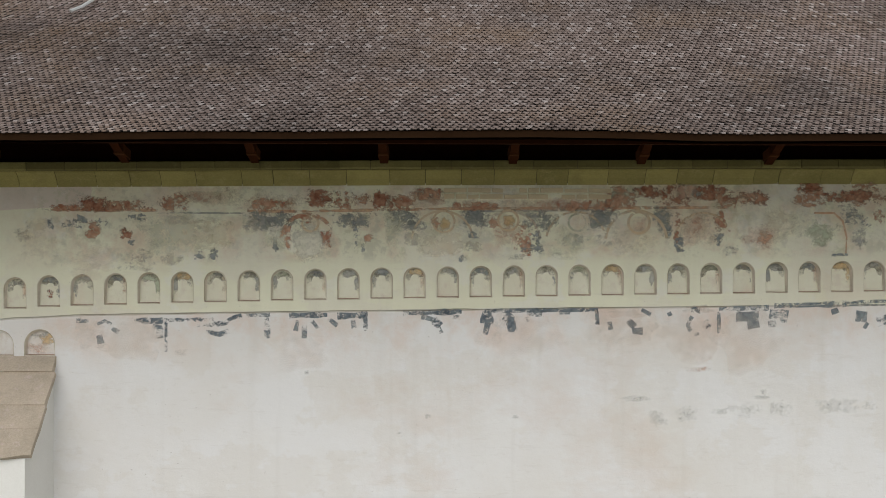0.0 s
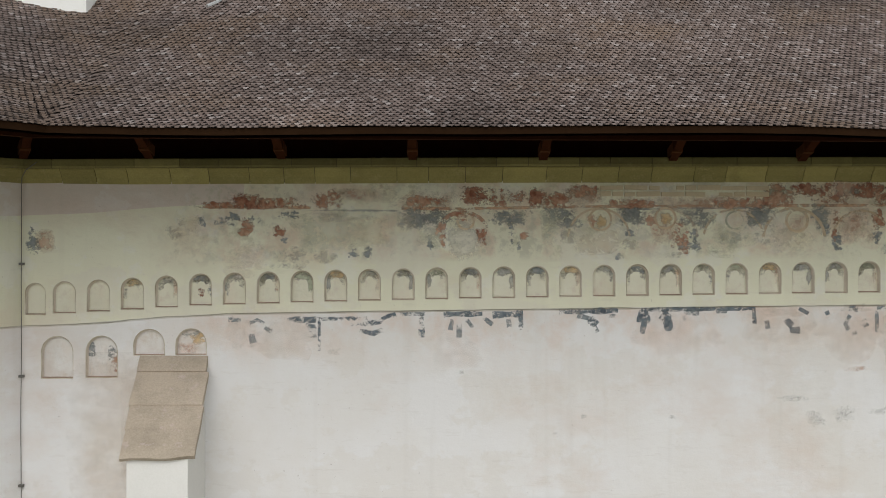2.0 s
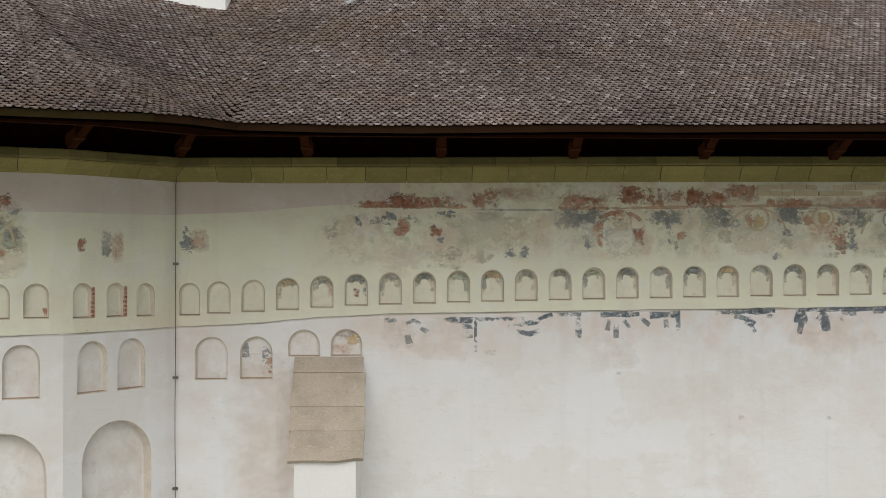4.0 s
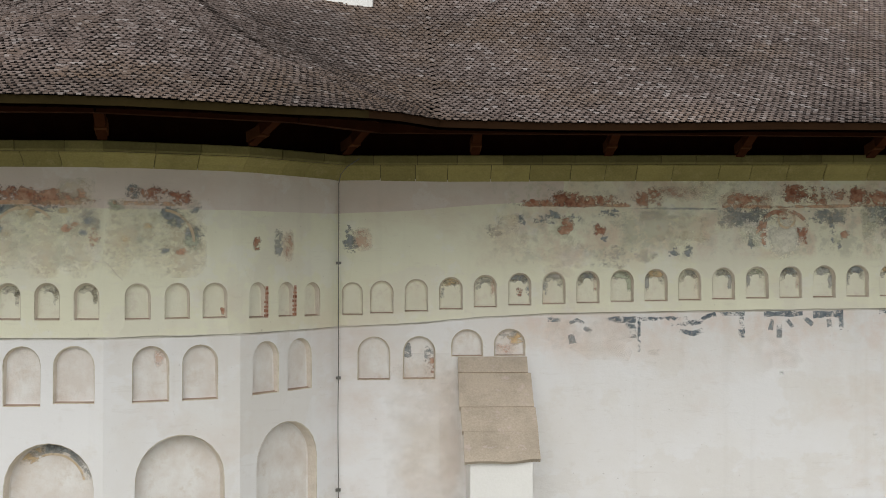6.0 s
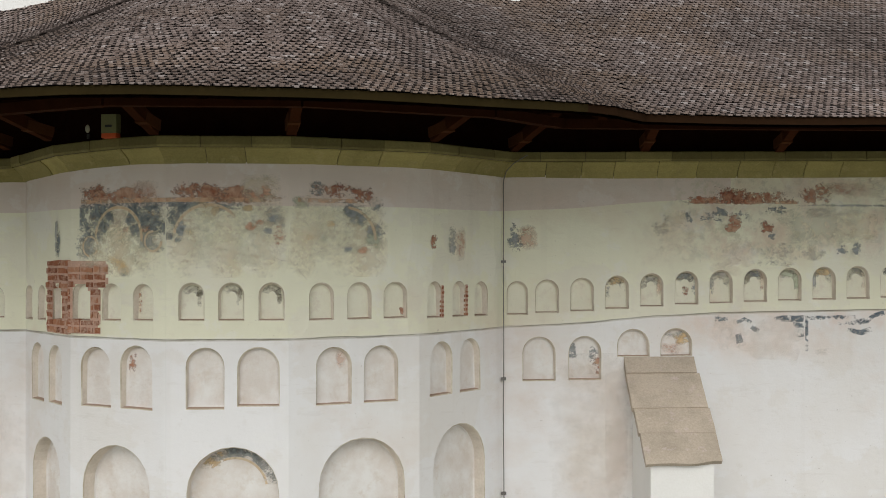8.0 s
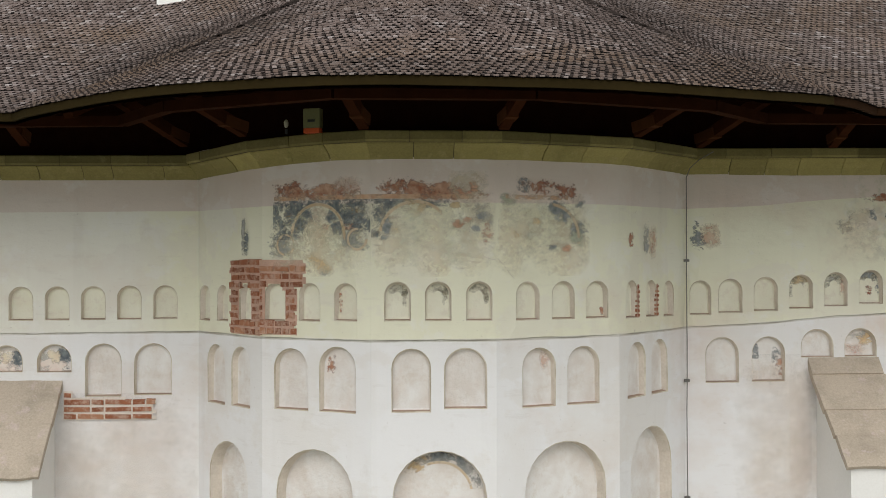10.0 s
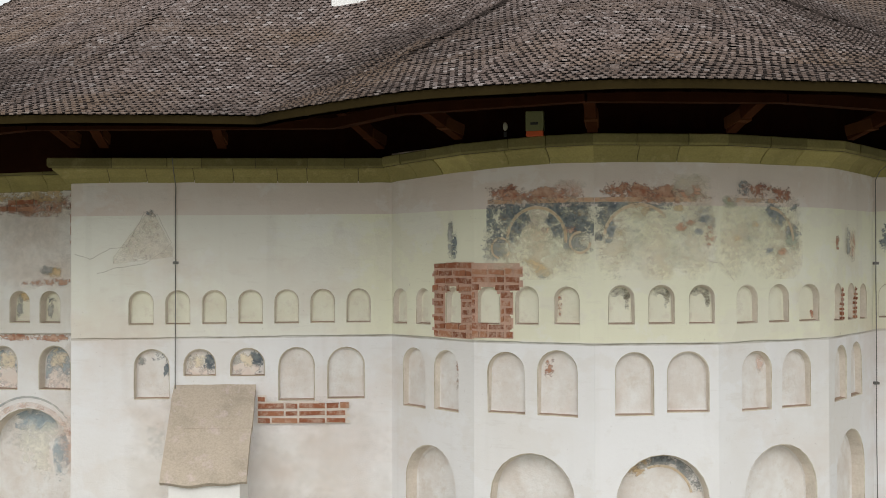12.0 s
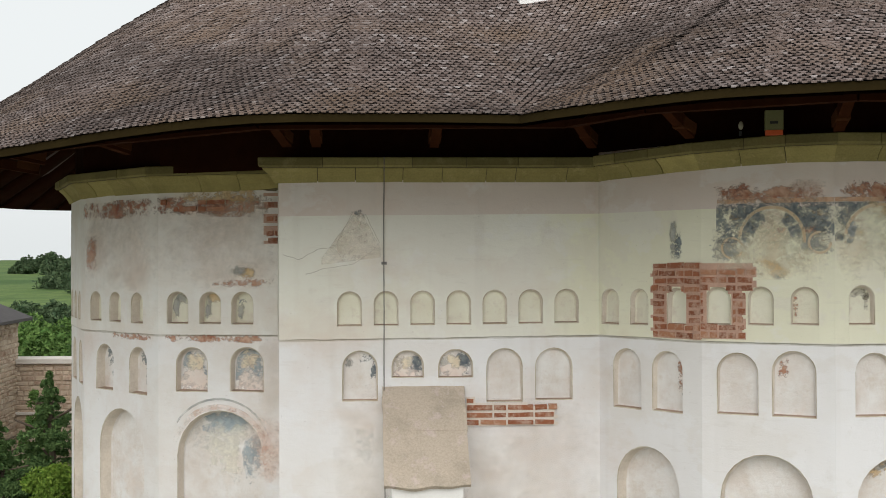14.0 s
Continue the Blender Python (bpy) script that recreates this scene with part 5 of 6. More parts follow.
th = fresco(f, "blue-black painted figures at the far end of the string line")
for mat, w, line in [(STROKE_DIM, 0.050, [(3.36, 6.00), (3.42, 6.03)]), (STROKE, 0.075, [(3.71, 6.08), (3.85, 6.07)]), (STROKE_DIM, 0.050, [(3.73, 5.98), (3.66, 5.85), (3.71, 5.76)]), (STROKE, 0.116, [(3.90, 5.90), (3.98, 5.80)]), (STROKE_DIM, 0.042, [(3.76, 5.70), (3.83, 5.73)]), (STROKE_DIM, 0.042, [(4.13, 6.05), (4.13, 5.73)]), (BLUE_LINE, 0.058, [(4.13, 6.09), (4.88, 6.11)]), (STROKE_DIM, 0.133, [(4.39, 5.98), (4.73, 5.97)]), (STROKE_DIM, 0.116, [(4.56, 5.85), (4.74, 5.87)])]:
    stroke(f, th, [(at_x(f, x), z) for x, z in line], w, mat)

th = fresco(f, "blue border and worn drapery at the end of the lower band")
for mat, w, line in [(BLUE_LINE, 0.066, [(4.96, 6.14), (5.72, 6.16)]), (STROKE_DIM, 0.133, [(4.89, 6.02), (5.17, 5.97)]), (STROKE_DIM, 0.083, [(4.87, 5.86), (5.00, 5.88)]), (BLUE_LINE, 0.075, [(5.72, 6.16), (6.64, 6.19)]), (STROKE, 0.083, [(5.86, 6.10), (5.89, 6.02)]), (STROKE_DIM, 0.133, [(6.19, 5.99), (6.36, 5.97)]), (STROKE_DIM, 0.083, [(6.32, 5.86), (6.37, 5.83)]), (STROKE, 0.116, [(6.57, 5.99), (6.61, 5.85)])]:
    stroke(f, th, [(at_x(f, x), z) for x, z in line], w, mat)

th = fresco(f, "pale rose remains of paint below the string line")
for mat, x, z, rx, rz in [(ROSE_DIM, -5.22, 5.71, 0.199, 0.166), (ROSE_FAINT, -4.56, 5.63, 0.332, 0.199), (ROSE_FAINT, -2.11, 5.46, 0.249, 0.249), (ROSE_FAINT, 2.62, 5.84, 0.415, 0.232), (ROSE_DIM, 2.70, 6.03, 0.249, 0.058), (ROSE_FAINT, 3.71, 5.71, 0.415, 0.282), (ROSE_DIM, 3.80, 6.09, 0.166, 0.050), (ROSE_FAINT, 4.56, 5.63, 0.332, 0.332), (ROSE_DIM, -3.90, 5.45, 0.083, 0.042), (ROSE_FAINT, 1.19, 5.71, 0.498, 0.249)]:
    blob(f, th, at_x(f, x), z, rx, rz, mat)

th = fresco(f, "faint red and grey smears on the whitewashed wall")
for mat, x, z, rx, rz in [(SMEAR_RED, 3.81, 5.19, 0.183, 0.033), (SMEAR_GREY, 3.22, 4.46, 0.133, 0.116), (SMEAR_GREY, 3.64, 4.51, 0.149, 0.116), (SMEAR_GREY, 4.15, 4.56, 0.116, 0.042), (SMEAR_GREY, 4.53, 4.57, 0.232, 0.100), (SMEAR_GREY, 5.04, 4.59, 0.166, 0.100), (SMEAR_GREY, 4.75, 4.77, 0.116, 0.025), (SMEAR_GREY, 5.90, 4.63, 0.299, 0.100), (SMEAR_GREY, 6.41, 4.65, 0.116, 0.075), (SMEAR_GREY, 4.81, 4.85, 0.042, 0.042), (SMEAR_GREY, 2.92, 4.75, 0.216, 0.033), (SMEAR_GREY, -0.22, 4.49, 0.050, 0.033), (SMEAR_GREY, -0.65, 4.24, 0.042, 0.017), (SMEAR_GREY, -2.02, 5.14, 0.033, 0.033), (SMEAR_GREY, 1.08, 4.48, 0.050, 0.025)]:
    blob(f, th, at_x(f, x), z, rx, rz, mat)

# worn colour left in the heads of the small niches
for k, (s, w, zb, zt) in enumerate(small_r[3:34]):
    mat = (OCHRE, GREY, BLUE, GREY, BLUE, GREEN, OCHRE, GREY, GREY, GREEN, BLUE, GREY, BLUE)[k % 13]
    th = fresco(f, "worn colour remaining inside a small blind niche")
    blob(f, th, s + 0.02, zt - 0.075, w * 0.40, 0.055, mat, out=-0.060)
    # The dark bow paints the shade under the niche's arch, mixed with grime.
    ring(f, th, s, zt - w * 0.5, w * 0.29, 0.085, HEAD_SHADE, -30 if k % 3 == 0 else 5, 205 if k % 3 == 1 else 165, out=-0.057)
    blob(f, th, s + (0.115 if k % 3 else -0.115), zt - 0.20, 0.035, 0.12, (GREY, PINK, mat)[k % 3], out=-0.058)
    if k == 2:
        blob(f, th, s, zt - 0.28, 0.05, 0.09, RED_DENSE, out=-0.055)
th = fresco(f, "worn dark colour remaining inside the blind niches")
blob(f, th, 1.0, 5.5, 0.06, 0.14, BLUE, out=-0.086)
blob(f, th, 1.30, 5.42, 0.07, 0.12, BLUE, out=-0.086)
blob(f, th, 1.33, 5.25, 0.08, 0.14, RED, out=-0.086)
blob(f, th, 2.46, 5.68, 0.16, 0.07, GREY, out=-0.086)
blob(f, th, 2.55, 5.62, 0.1, 0.08, OCHRE, out=-0.086)
blob(f, th, 2.4, 5.5, 0.17, 0.08, PINK, out=-0.086)

# paint on the side apse
f = F_2L
th = fresco(f, "painted arches in blue-black and ochre on the apse wall")
spandrel(f, th, 0.84, 7.03, 0.39, 0.19, 0.84, 7.45, 6.98, FIELD)
spandrel(f, th, 0.84, 7.03, 0.39, 0.84, 1.56, 7.45, 7.06, FIELD)
patch(f, th, 0.17, 0.46, 6.80, 7.02, FIELD_DIM)
ring(f, th, 0.84, 7.03, 0.28, 0.14, FIELD, 108, 190)
ring(f, th, 0.84, 7.03, 0.28, 0.13, FIELD, 0, 62)
blob(f, th, 0.84, 7.29, 0.10, 0.11, BARE_BUFF)
blob(f, th, 0.84, 7.05, 0.16, 0.14, BUFF_DIM)
ring(f, th, 0.84, 7.03, 0.37, 0.036, HALO, -8, 185)
ring(f, th, 0.38, 6.92, 0.12, 0.026, HALO, -120, 240)
patch(f, th, 1.24, 1.54, 6.88, 7.08, FIELD_DIM)
ring(f, th, 1.38, 6.98, 0.12, 0.028, HALO, 60, 360)
patch(f, th, 0.72, 0.98, 6.58, 6.80, OCHRE, lean=-0.2)
patch(f, th, 0.88, 1.0, 6.56, 6.64, BLUE)
th = fresco(f, "red ochre patches along the top of the apse paintings")
patch(f, th, 0.22, 0.58, 7.47, 7.68, RED_DENSE)
patch(f, th, 0.3, 1.5, 7.47, 7.62, RED)
columns(f, th, lambda q: 7.452, lambda q: 7.505, 0.2, 1.56, BORDER, "painted_border")
patch(f, th, 1.05, 1.4, 7.52, 7.7, PINK)
f = F_3L
th = fresco(f, "narrow flame-shaped remnant of dark paint on the apse")
patch(f, th, 1.19, 1.27, 6.8, 7.22, GREY)
patch(f, th, 1.27, 1.34, 6.78, 7.15, BLUE_DENSE)
for f, s0, s1 in ((F_2L, 0.3, 1.5), (F_F, 0.05, 1.4), (F_2R, 0.1, 1.1)):
    th = fresco(f, "blotched buff and green remains of the old painted coat")
    for k in range(5):
        q = s0 + (s1 - s0) * (k + 0.5) / 5
        patch(f, th, q - 0.2, q + 0.2, 6.66 + 0.08 * (k % 2), 7.42, (BUFF_DIM, GREEN_DIM, BUFF_DIM, GREEN_DIM, BUFF_DIM)[k], lean=random.uniform(-0.1, 0.1))
    for k in range(6):
        q, z = random.uniform(s0, s1), random.uniform(6.85, 7.42)
        patch(f, th, q - 0.05, q + 0.05, z - 0.03, z + 0.03, (BLUE, OCHRE, RED)[k % 3])
f = F_F
th = fresco(f, "remains of painted arches and red ground on the apse front")
spandrel(f, th, 0.52, 7.0, 0.44, 0.0, 0.52, 7.45, 7.0, FIELD)
ring(f, th, 0.52, 7.0, 0.36, 0.09, BLUE, 125, 185)
patch(f, th, 0.55, 0.95, 7.36, 7.45, BLUE)
ring(f, th, 0.52, 7.0, 0.42, 0.036, HALO, 40, 170)
blob(f, th, 0.5, 7.36, 0.14, 0.1, OCHRE)
patch(f, th, 0.15, 0.5, 7.46, 7.72, RED_DENSE)
patch(f, th, 0.4, 1.0, 7.46, 7.60, RED_DENSE)
patch(f, th, 0.0, 1.45, 7.47, 7.64, RED)
columns(f, th, lambda q: 7.452, lambda q: 7.505, 0.0, 1.28, BORDER, "painted_border")
patch(f, th, 0.95, 1.32, 7.50, 7.74, BUFF_DIM)
patch(f, th, 1.0, 1.3, 7.52, 7.66, RED)
patch(f, th, 1.2, 1.4, 7.15, 7.4, GREY, lean=-0.1)
patch(f, th, 1.32, 1.47, 6.95, 7.2, RED)
f = F_2R
th = fresco(f, "remains of a painted arch and red ground on the apse")
patch(f, th, 0.02, 0.25, 7.36, 7.52, GREEN)
patch(f, th, 0.22, 0.42, 7.55, 7.70, BLUE)
patch(f, th, 0.30, 0.75, 7.50, 7.70, RED_DENSE)
patch(f, th, 0.80, 1.06, 7.48, 7.64, RED_DENSE)
columns(f, th, lambda q: 7.452, lambda q: 7.505, 0.1, 0.95, BORDER, "painted_border")
ring(f, th, 0.7, 7.0, 0.40, 0.036, HALO, -10, 85)
patch(f, th, 0.7, 0.95, 7.2, 7.45, BLUE, lean=-0.1)
patch(f, th, 1.02, 1.22, 6.95, 7.2, BLUE)
patch(f, th, 1.05, 1.2, 7.36, 7.46, BLUE)
patch(f, th, 0.98, 1.2, 6.9, 7.1, GREEN)
f = F_3R
th = fresco(f, "small faded red and grey remnants on the apse")
patch(f, th, 0.55, 0.68, 6.85, 7.2, GREY)
patch(f, th, 0.7, 0.85, 6.8, 7.15, PINK)
patch(f, th, 0.2, 0.3, 6.9, 7.05, RED)
f = F_NAVE
th = fresco(f, "small grey and rose remnant beside the corner")
patch(f, th, 0.1, 0.28, 6.9, 7.22, BLUE)
patch(f, th, 0.25, 0.46, 6.92, 7.2, PINK)

# dark crescents in the apse's niche heads: grime, with the arch's shade painted in
for f, spots in ((F_F, [(0.308, 6.42), (0.783, 6.43), (1.265, 6.43)]),):
    for s, z in spots:
        th = fresco(f, "dark grime and painted shade in the head of a small blind niche")
        ring(f, th, s, z - 0.10, 0.085, 0.085, HEAD_SHADE, -5, 165, out=-0.055)
        blob(f, th, s + 0.085, z - 0.1, 0.03, 0.09, HEAD_SHADE, out=-0.056)
for f, s, z, rs, rz, mat in [(F_2R, 1.5, 6.1, 0.03, 0.08, RED), (F_2L, 1.09, 6.25, 0.03, 0.2, RED), (F_2R, 0.7, 5.55, 0.06, 0.1, PINK), (F_3L, 1.25, 5.3, 0.05, 0.25, RED), (F_2L, 0.95, 5.55, 0.06, 0.14, RED)]:
    th = fresco(f, "worn patch of colour inside a blind niche")
    blob(f, th, s, z, rs, rz, mat, out=-0.19 if z < 4.6 else -0.086 if z < 5.8 else -0.058)

th = fresco(F_F, "peeling blue and ochre paint in the large blind arch")
ring(F_F, th, 0.80, 3.945, 0.47, 0.13, FIELD_DIM, 8, 128, out=-0.188)
ring(F_F, th, 0.80, 3.945, 0.48, 0.08, BLUE, 40, 115, out=-0.184)
ring(F_F, th, 0.80, 3.945, 0.46, 0.09, OCHRE, 95, 150, out=-0.182)
ring(F_F, th, 0.80, 3.945, 0.39, 0.03, HALO, 10, 140, out=-0.180)
blob(F_F, th, 0.55, 4.28, 0.09, 0.05, OCHRE, out=-0.180)

# chancel niches with plain pale half-figures on dark ground
for s, w, zb, zt, fig in [(1.042, 0.464, 4.955, 5.618, False), (1.665, 0.425, 5.255, 5.617, True), (2.292, 0.46, 5.25, 5.626, True)]:
    th = fresco(F_L, "pale half-figure shape on dark paint inside a blind niche" if fig else "dark paint remaining along a blind niche arch")
    r = w / 2
    if fig:
        blob(F_L, th, s - 0.13, zt - 0.17, 0.07, 0.11, MOTTLE, out=-0.090)
        blob(F_L, th, s + 0.13, zt - 0.19, 0.09, 0.16, BLUE_DENSE, out=-0.090)
        blob(F_L, th, s - 0.01, zt - 0.30, 0.12, 0.08, FIGURE, out=-0.068)
        blob(F_L, th, s - 0.01, zt - 0.16, 0.065, 0.08, HEAD, out=-0.066)
    else:
        blob(F_L, th, s + 0.08, zt - 0.1, 0.13, 0.07, BLUE_DENSE, out=-0.087)
        blob(F_L, th, s + 0.18, zt - 0.24, 0.04, 0.16, BLUE_DENSE, out=-0.087)
        blob(F_L, th, s - 0.14, zt - 0.16, 0.05, 0.09, GREY, out=-0.087)

# the main apse: red band, painted niches and arch
f = F_G1
th = fresco(f, "flaking red band and rosy paint on the old apse wall")
patch(f, th, 0.0, 1.45, 7.46, 7.65, RED_BAND)
patch(f, th, 0.9, 1.6, 7.44, 7.66, RED_RUN)
patch(f, th, 0.3, 1.6, 7.6, 7.8, OCHRE)
patch(f, th, 0.0, 1.7, 6.5, 7.4, ROSE_DIM)
patch(f, th, 1.15, 1.45, 6.55, 6.68, OCHRE)
patch(f, th, 1.12, 1.35, 6.60, 6.70, GREY)
patch(f, th, 0.9, 1.65, 6.44, 6.52, RED)
patch(f, th, 0.0, 1.75, 5.66, 5.74, RED)
patch(f, th, 1.55, 1.8, 4.8, 5.7, STAIN)
patch(f, th, 1.45, 1.85, 3.8, 4.6, PINK)
for s, w, zb, zt in [(0.505, 0.482, 4.947, 5.578), (1.324, 0.505, 4.96, 5.59)]:
    th = fresco(f, "pale plain half-figure on blue paint inside a blind niche")
    blob(f, th, s - 0.02, zt - 0.26, 0.21, 0.22, BLUE_SOFT, out=-0.152)
    blob(f, th, s, zb + 0.13, 0.17, 0.17, FIGURE, out=-0.126)
    blob(f, th, s, zt - 0.20, 0.10, 0.11, HEAD, out=-0.124)
th = fresco(f, "blue and rose remains of paint in the large blind arch")
ring(f, th, 0.93, 4.05, 0.70, 0.08, PINK, 10, 165)
ring(f, th, 0.93, 4.08, 0.78, 0.03, GREY, 20, 150)
blob(f, th, 0.95, 4.5, 0.30, 0.12, BLUE_SOFT, out=-0.192)
blob(f, th, 1.33, 4.1, 0.12, 0.32, BLUE_SOFT, out=-0.192)
blob(f, th, 0.8, 4.35, 0.4, 0.20, SMEAR_GREY, out=-0.195)
blob(f, th, 0.95, 4.15, 0.26, 0.34, PALE, out=-0.186)
for s, z, mat in [(0.304, 6.27, GREY), (0.796, 6.27, OCHRE), (1.274, 6.2, BLUE)]:
    th = fresco(f, "worn colour remaining inside a small blind niche")
    blob(f, th, s, z, 0.12, 0.07, mat, out=-0.122)
    blob(f, th, s - 0.08, z - 0.12, 0.05, 0.13, GREY, out=-0.118)
f = F_G2
th = fresco(f, "flaking red band and rosy paint on the old apse wall")
patch(f, th, 0.1, 2.0, 7.45, 7.64, RED_BAND)
patch(f, th, 0.05, 2.0, 6.5, 7.4, ROSE_DIM)
patch(f, th, 0.2, 0.4, 6.7, 7.1, RED_RUN)
patch(f, th, 0.9, 2.0, 5.66, 5.73, RED)
for k in (0.29, 0.74):
    th = fresco(f, "worn blue paint inside a blind niche of the old apse")
    blob(f, th, f.length * k, 5.38, 0.12, 0.16, BLUE, out=-0.146)
    blob(f, th, f.length * k + 0.05, 5.1, 0.06, 0.14, GREY, out=-0.146)


# ---- bare brickwork ----
MORTAR_PALE = simple("white_lime_mortar", (0.70, 0.63, 0.56), vary=0.15, scale=9, fine=60)
MORTAR = simple("pale_lime_mortar", (0.52, 0.34, 0.26), vary=0.3, scale=9, fine=60)


def brick_mat():
    m = Mat("bare_red_brick", 0.95)
    c = m.ramp(m.each(), (0.0, (0.22, 0.08, 0.042)), (0.5, (0.33, 0.125, 0.065)), (1.0, (0.44, 0.22, 0.13)))
    wear = m.ramp(m.noise(11, 7, 0.72), (0.47, 0), (0.62, 1))
    g = m.noise(60, 3)
    m.colour(m.mix(m.math("MULTIPLY", wear, 0.7), c, (0.60, 0.43, 0.34))).bump(m.math("ADD", g, wear), 0.5, 0.01)
    return m.m


BARE_BRICK = brick_mat()
LIMED_BRICK = simple("limewashed_buff_brick", (0.60, 0.50, 0.34), vary=0.18, scale=5)


def brickwork(f, owner, s0, s1, z0, z1, keep, course=0.095, size=0.30, bed=True, mortar=None, face=None):
    """Bare bricks bedded in mortar where the plaster is lost."""
    if bed:
        n, m = max(3, int((s1 - s0) / 0.04)), max(3, int((z1 - z0) / 0.04))
        vs = [f.at(s0 + (s1 - s0) * i / n, z0 + (z1 - z0) * j / m, 0.036) for j in range(m + 1) for i in range(n + 1)]
        fs = []
        for j in range(m):
            for i in range(n):
                if keep(s0 + (s1 - s0) * (i + 0.5) / n, z0 + (z1 - z0) * (j + 0.5) / m):
                    a = j * (n + 1) + i
                    fs.append((a, a + 1, a + n + 2, a + n + 1))
        link("mortar_bed", vs, fs, mortar or MORTAR, owner)
    z, k = z0, 0
    while z + course * 0.6 < z1:
        s = s0 - (0.0 if k % 2 else size / 2)
        while s < s1:
            L = size * random.choice((1.0, 1.0, 0.5))
            a, b = max(s, s0), min(s + L, s1)
            # a brick is cut back to the part of it that lies bare
            run = [q for q in np.linspace(a, b, 9) if keep(q, z + course / 2)]
            if run and run[-1] - run[0] > 0.04:
                a, b = run[0] + 0.008, run[-1] - 0.008
                out, h = 0.050 + random.uniform(-0.006, 0.008), course - 0.018 + random.uniform(-0.012, 0.004)
                t = random.uniform(-0.006, 0.006)
                prof = [(a, z + 0.008 + t), (b, z + 0.008 - t), (b, z + 0.008 + h - t), (a, z + 0.008 + h + t)]
                vs = [f.at(p, q, 0.0) for p, q in prof] + [f.at(p + (0.006 if i in (0, 3) else -0.006), q + (0.006 if i < 2 else -0.006), out) for i, (p, q) in enumerate(prof)]
                link("brick", vs, [(4, 5, 6, 7), (0, 1, 5, 4), (1, 2, 6, 5), (2, 3, 7, 6), (3, 0, 4, 7)], face or BARE_BRICK, owner)
            s += L
        z += course
        k += 1


def outside(niches, grow=0.005):
    hs = [arch(m, w + 2 * grow, zb - grow, zt + grow) for m, w, zb, zt in niches]
    return lambda s, z: not any(inside(h, (s, z)) for h in hs)


free = outside([(0.205, 0.30, 5.99, 6.462), (0.704, 0.30, 6.0, 6.465)])
brickwork(F_2L, w2l, -0.014, 0.66, 5.83, 6.74, lambda s, z: free(s, z) and s < 0.53 + 0.12 * (z > 6.40) + 0.02 * math.sin(z * 40), size=0.22)
free3 = outside([(1.27, 0.30, 5.972, 6.44)])
brickwork(F_3L, w3l, 0.87, 1.625, 5.81, 6.73, lambda s, z: free3(s, z) and s > 0.90 + 0.02 * math.sin(z * 37), size=0.26)
brickwork(F_L, wl_, 2.42, 3.68, 4.62, 5.0, lambda s, z: (s < 2.55) or (z < 4.90 and s > 2.5 + max(0, 4.72 - z) * 1.2 and s < 3.62 - (z > 4.87) * 0.35 + 0.03 * math.sin(z * 60)), size=0.36, mortar=MORTAR_PALE)
brickwork(F_G1, wg1, 1.55, 1.80, 7.02, 7.72, lambda s, z: math.sin(z * 36) > -0.2 and s > 1.6, course=0.10, size=0.2)
brickwork(F_G1, wg1, 0.05, 1.3, 7.47, 7.66, lambda s, z: noise.noise((s * 4, z * 6, 1)) > -0.12, size=0.28, bed=False)
# niche jambs where the brick shows
for s in (0.27, 0.775):
    brickwork(F_3R, w3r, s + 0.125, s + 0.175, 6.0, 6.42, lambda a, z: True, course=0.06, size=0.2)
brickwork(F_NAVE, nave_wall, at_x(F_NAVE, 0.0), at_x(F_NAVE, 2.55), 7.72, 7.96, lambda s, z: noise.noise((s * 3, z * 5, 4)) > -0.25, size=0.36, bed=False, face=LIMED_BRICK)


# ---- cracks in the plaster ----
CRACK = simple("crack_in_plaster", (0.46, 0.42, 0.36), vary=0.2)


def crack(f, points, width=0.007):
    th = root("plaster_crack", f.at(points[0][0], points[0][1], 0.02), "thin crack and torn edge in the old plaster", "crack", "cracks in the plaster")
    pts = []
    for (a, b), (c, d) in zip(points, points[1:]):
        n = max(2, int(math.hypot(c - a, d - b) / 0.05))
        pts += [(a + (c - a) * i / n, b + (d - b) * i / n) for i in range(n)]
    pts.append(points[-1])
    bm = bmesh.new()
    tube(bm, [f.at(s + 0.012 * noise.noise((s * 9, z * 9, 0)), z + 0.02 * noise.noise((s * 7, z * 7, 3)), lift(f, s, z) - 0.002) for s, z in pts], width / 2, 5)
    part("crack_line", bm, CRACK, th)


crack(F_L, [(0.05, 6.87), (0.25, 6.80), (0.5, 6.93), (0.72, 6.96), (0.80, 7.12), (0.95, 7.40)])
crack(F_L, [(0.35, 6.62), (0.6, 6.68), (0.95, 6.74), (1.22, 6.92), (1.30, 7.02), (1.12, 7.38), (1.0, 7.42)])
crack(F_F, [(0.35, 6.98), (0.9, 6.82), (1.2, 6.80), (1.46, 6.74)], 0.006)
crack(F_2R, [(0.02, 6.74), (0.12, 6.62), (0.22, 6.52)], 0.006)
crack(F_2R, [(0.25, 6.82), (0.6, 6.9), (1.2, 6.95)], 0.006)
th = fresco(F_L, "bare buff cone-shaped patch where the smooth coat has come off")
columns(F_L, th, lambda q: 6.74 + 0.12 * (q - 0.6), lambda q: 7.40 - 1.35 * max(0.0, 0.98 - q) - 1.9 * max(0.0, q - 1.08), 0.55, 1.32, BARE_BUFF, "bare_patch")
blob(F_L, th, 1.02, 7.40, 0.09, 0.05, BLUE)
th = fresco(F_L, "buff weather stain beside the buttress")
patch(F_L, th, 2.42, 4.15, 3.0, 4.72, STAIN)
patch(F_L, th, 0.8, 1.45, 3.0, 4.9, STAIN)
patch(F_L, th, 1.0, 1.18, 4.2, 4.6, SMEAR_GREY)
th = fresco(F_NAVE, "buff weather stain beside the buttress")
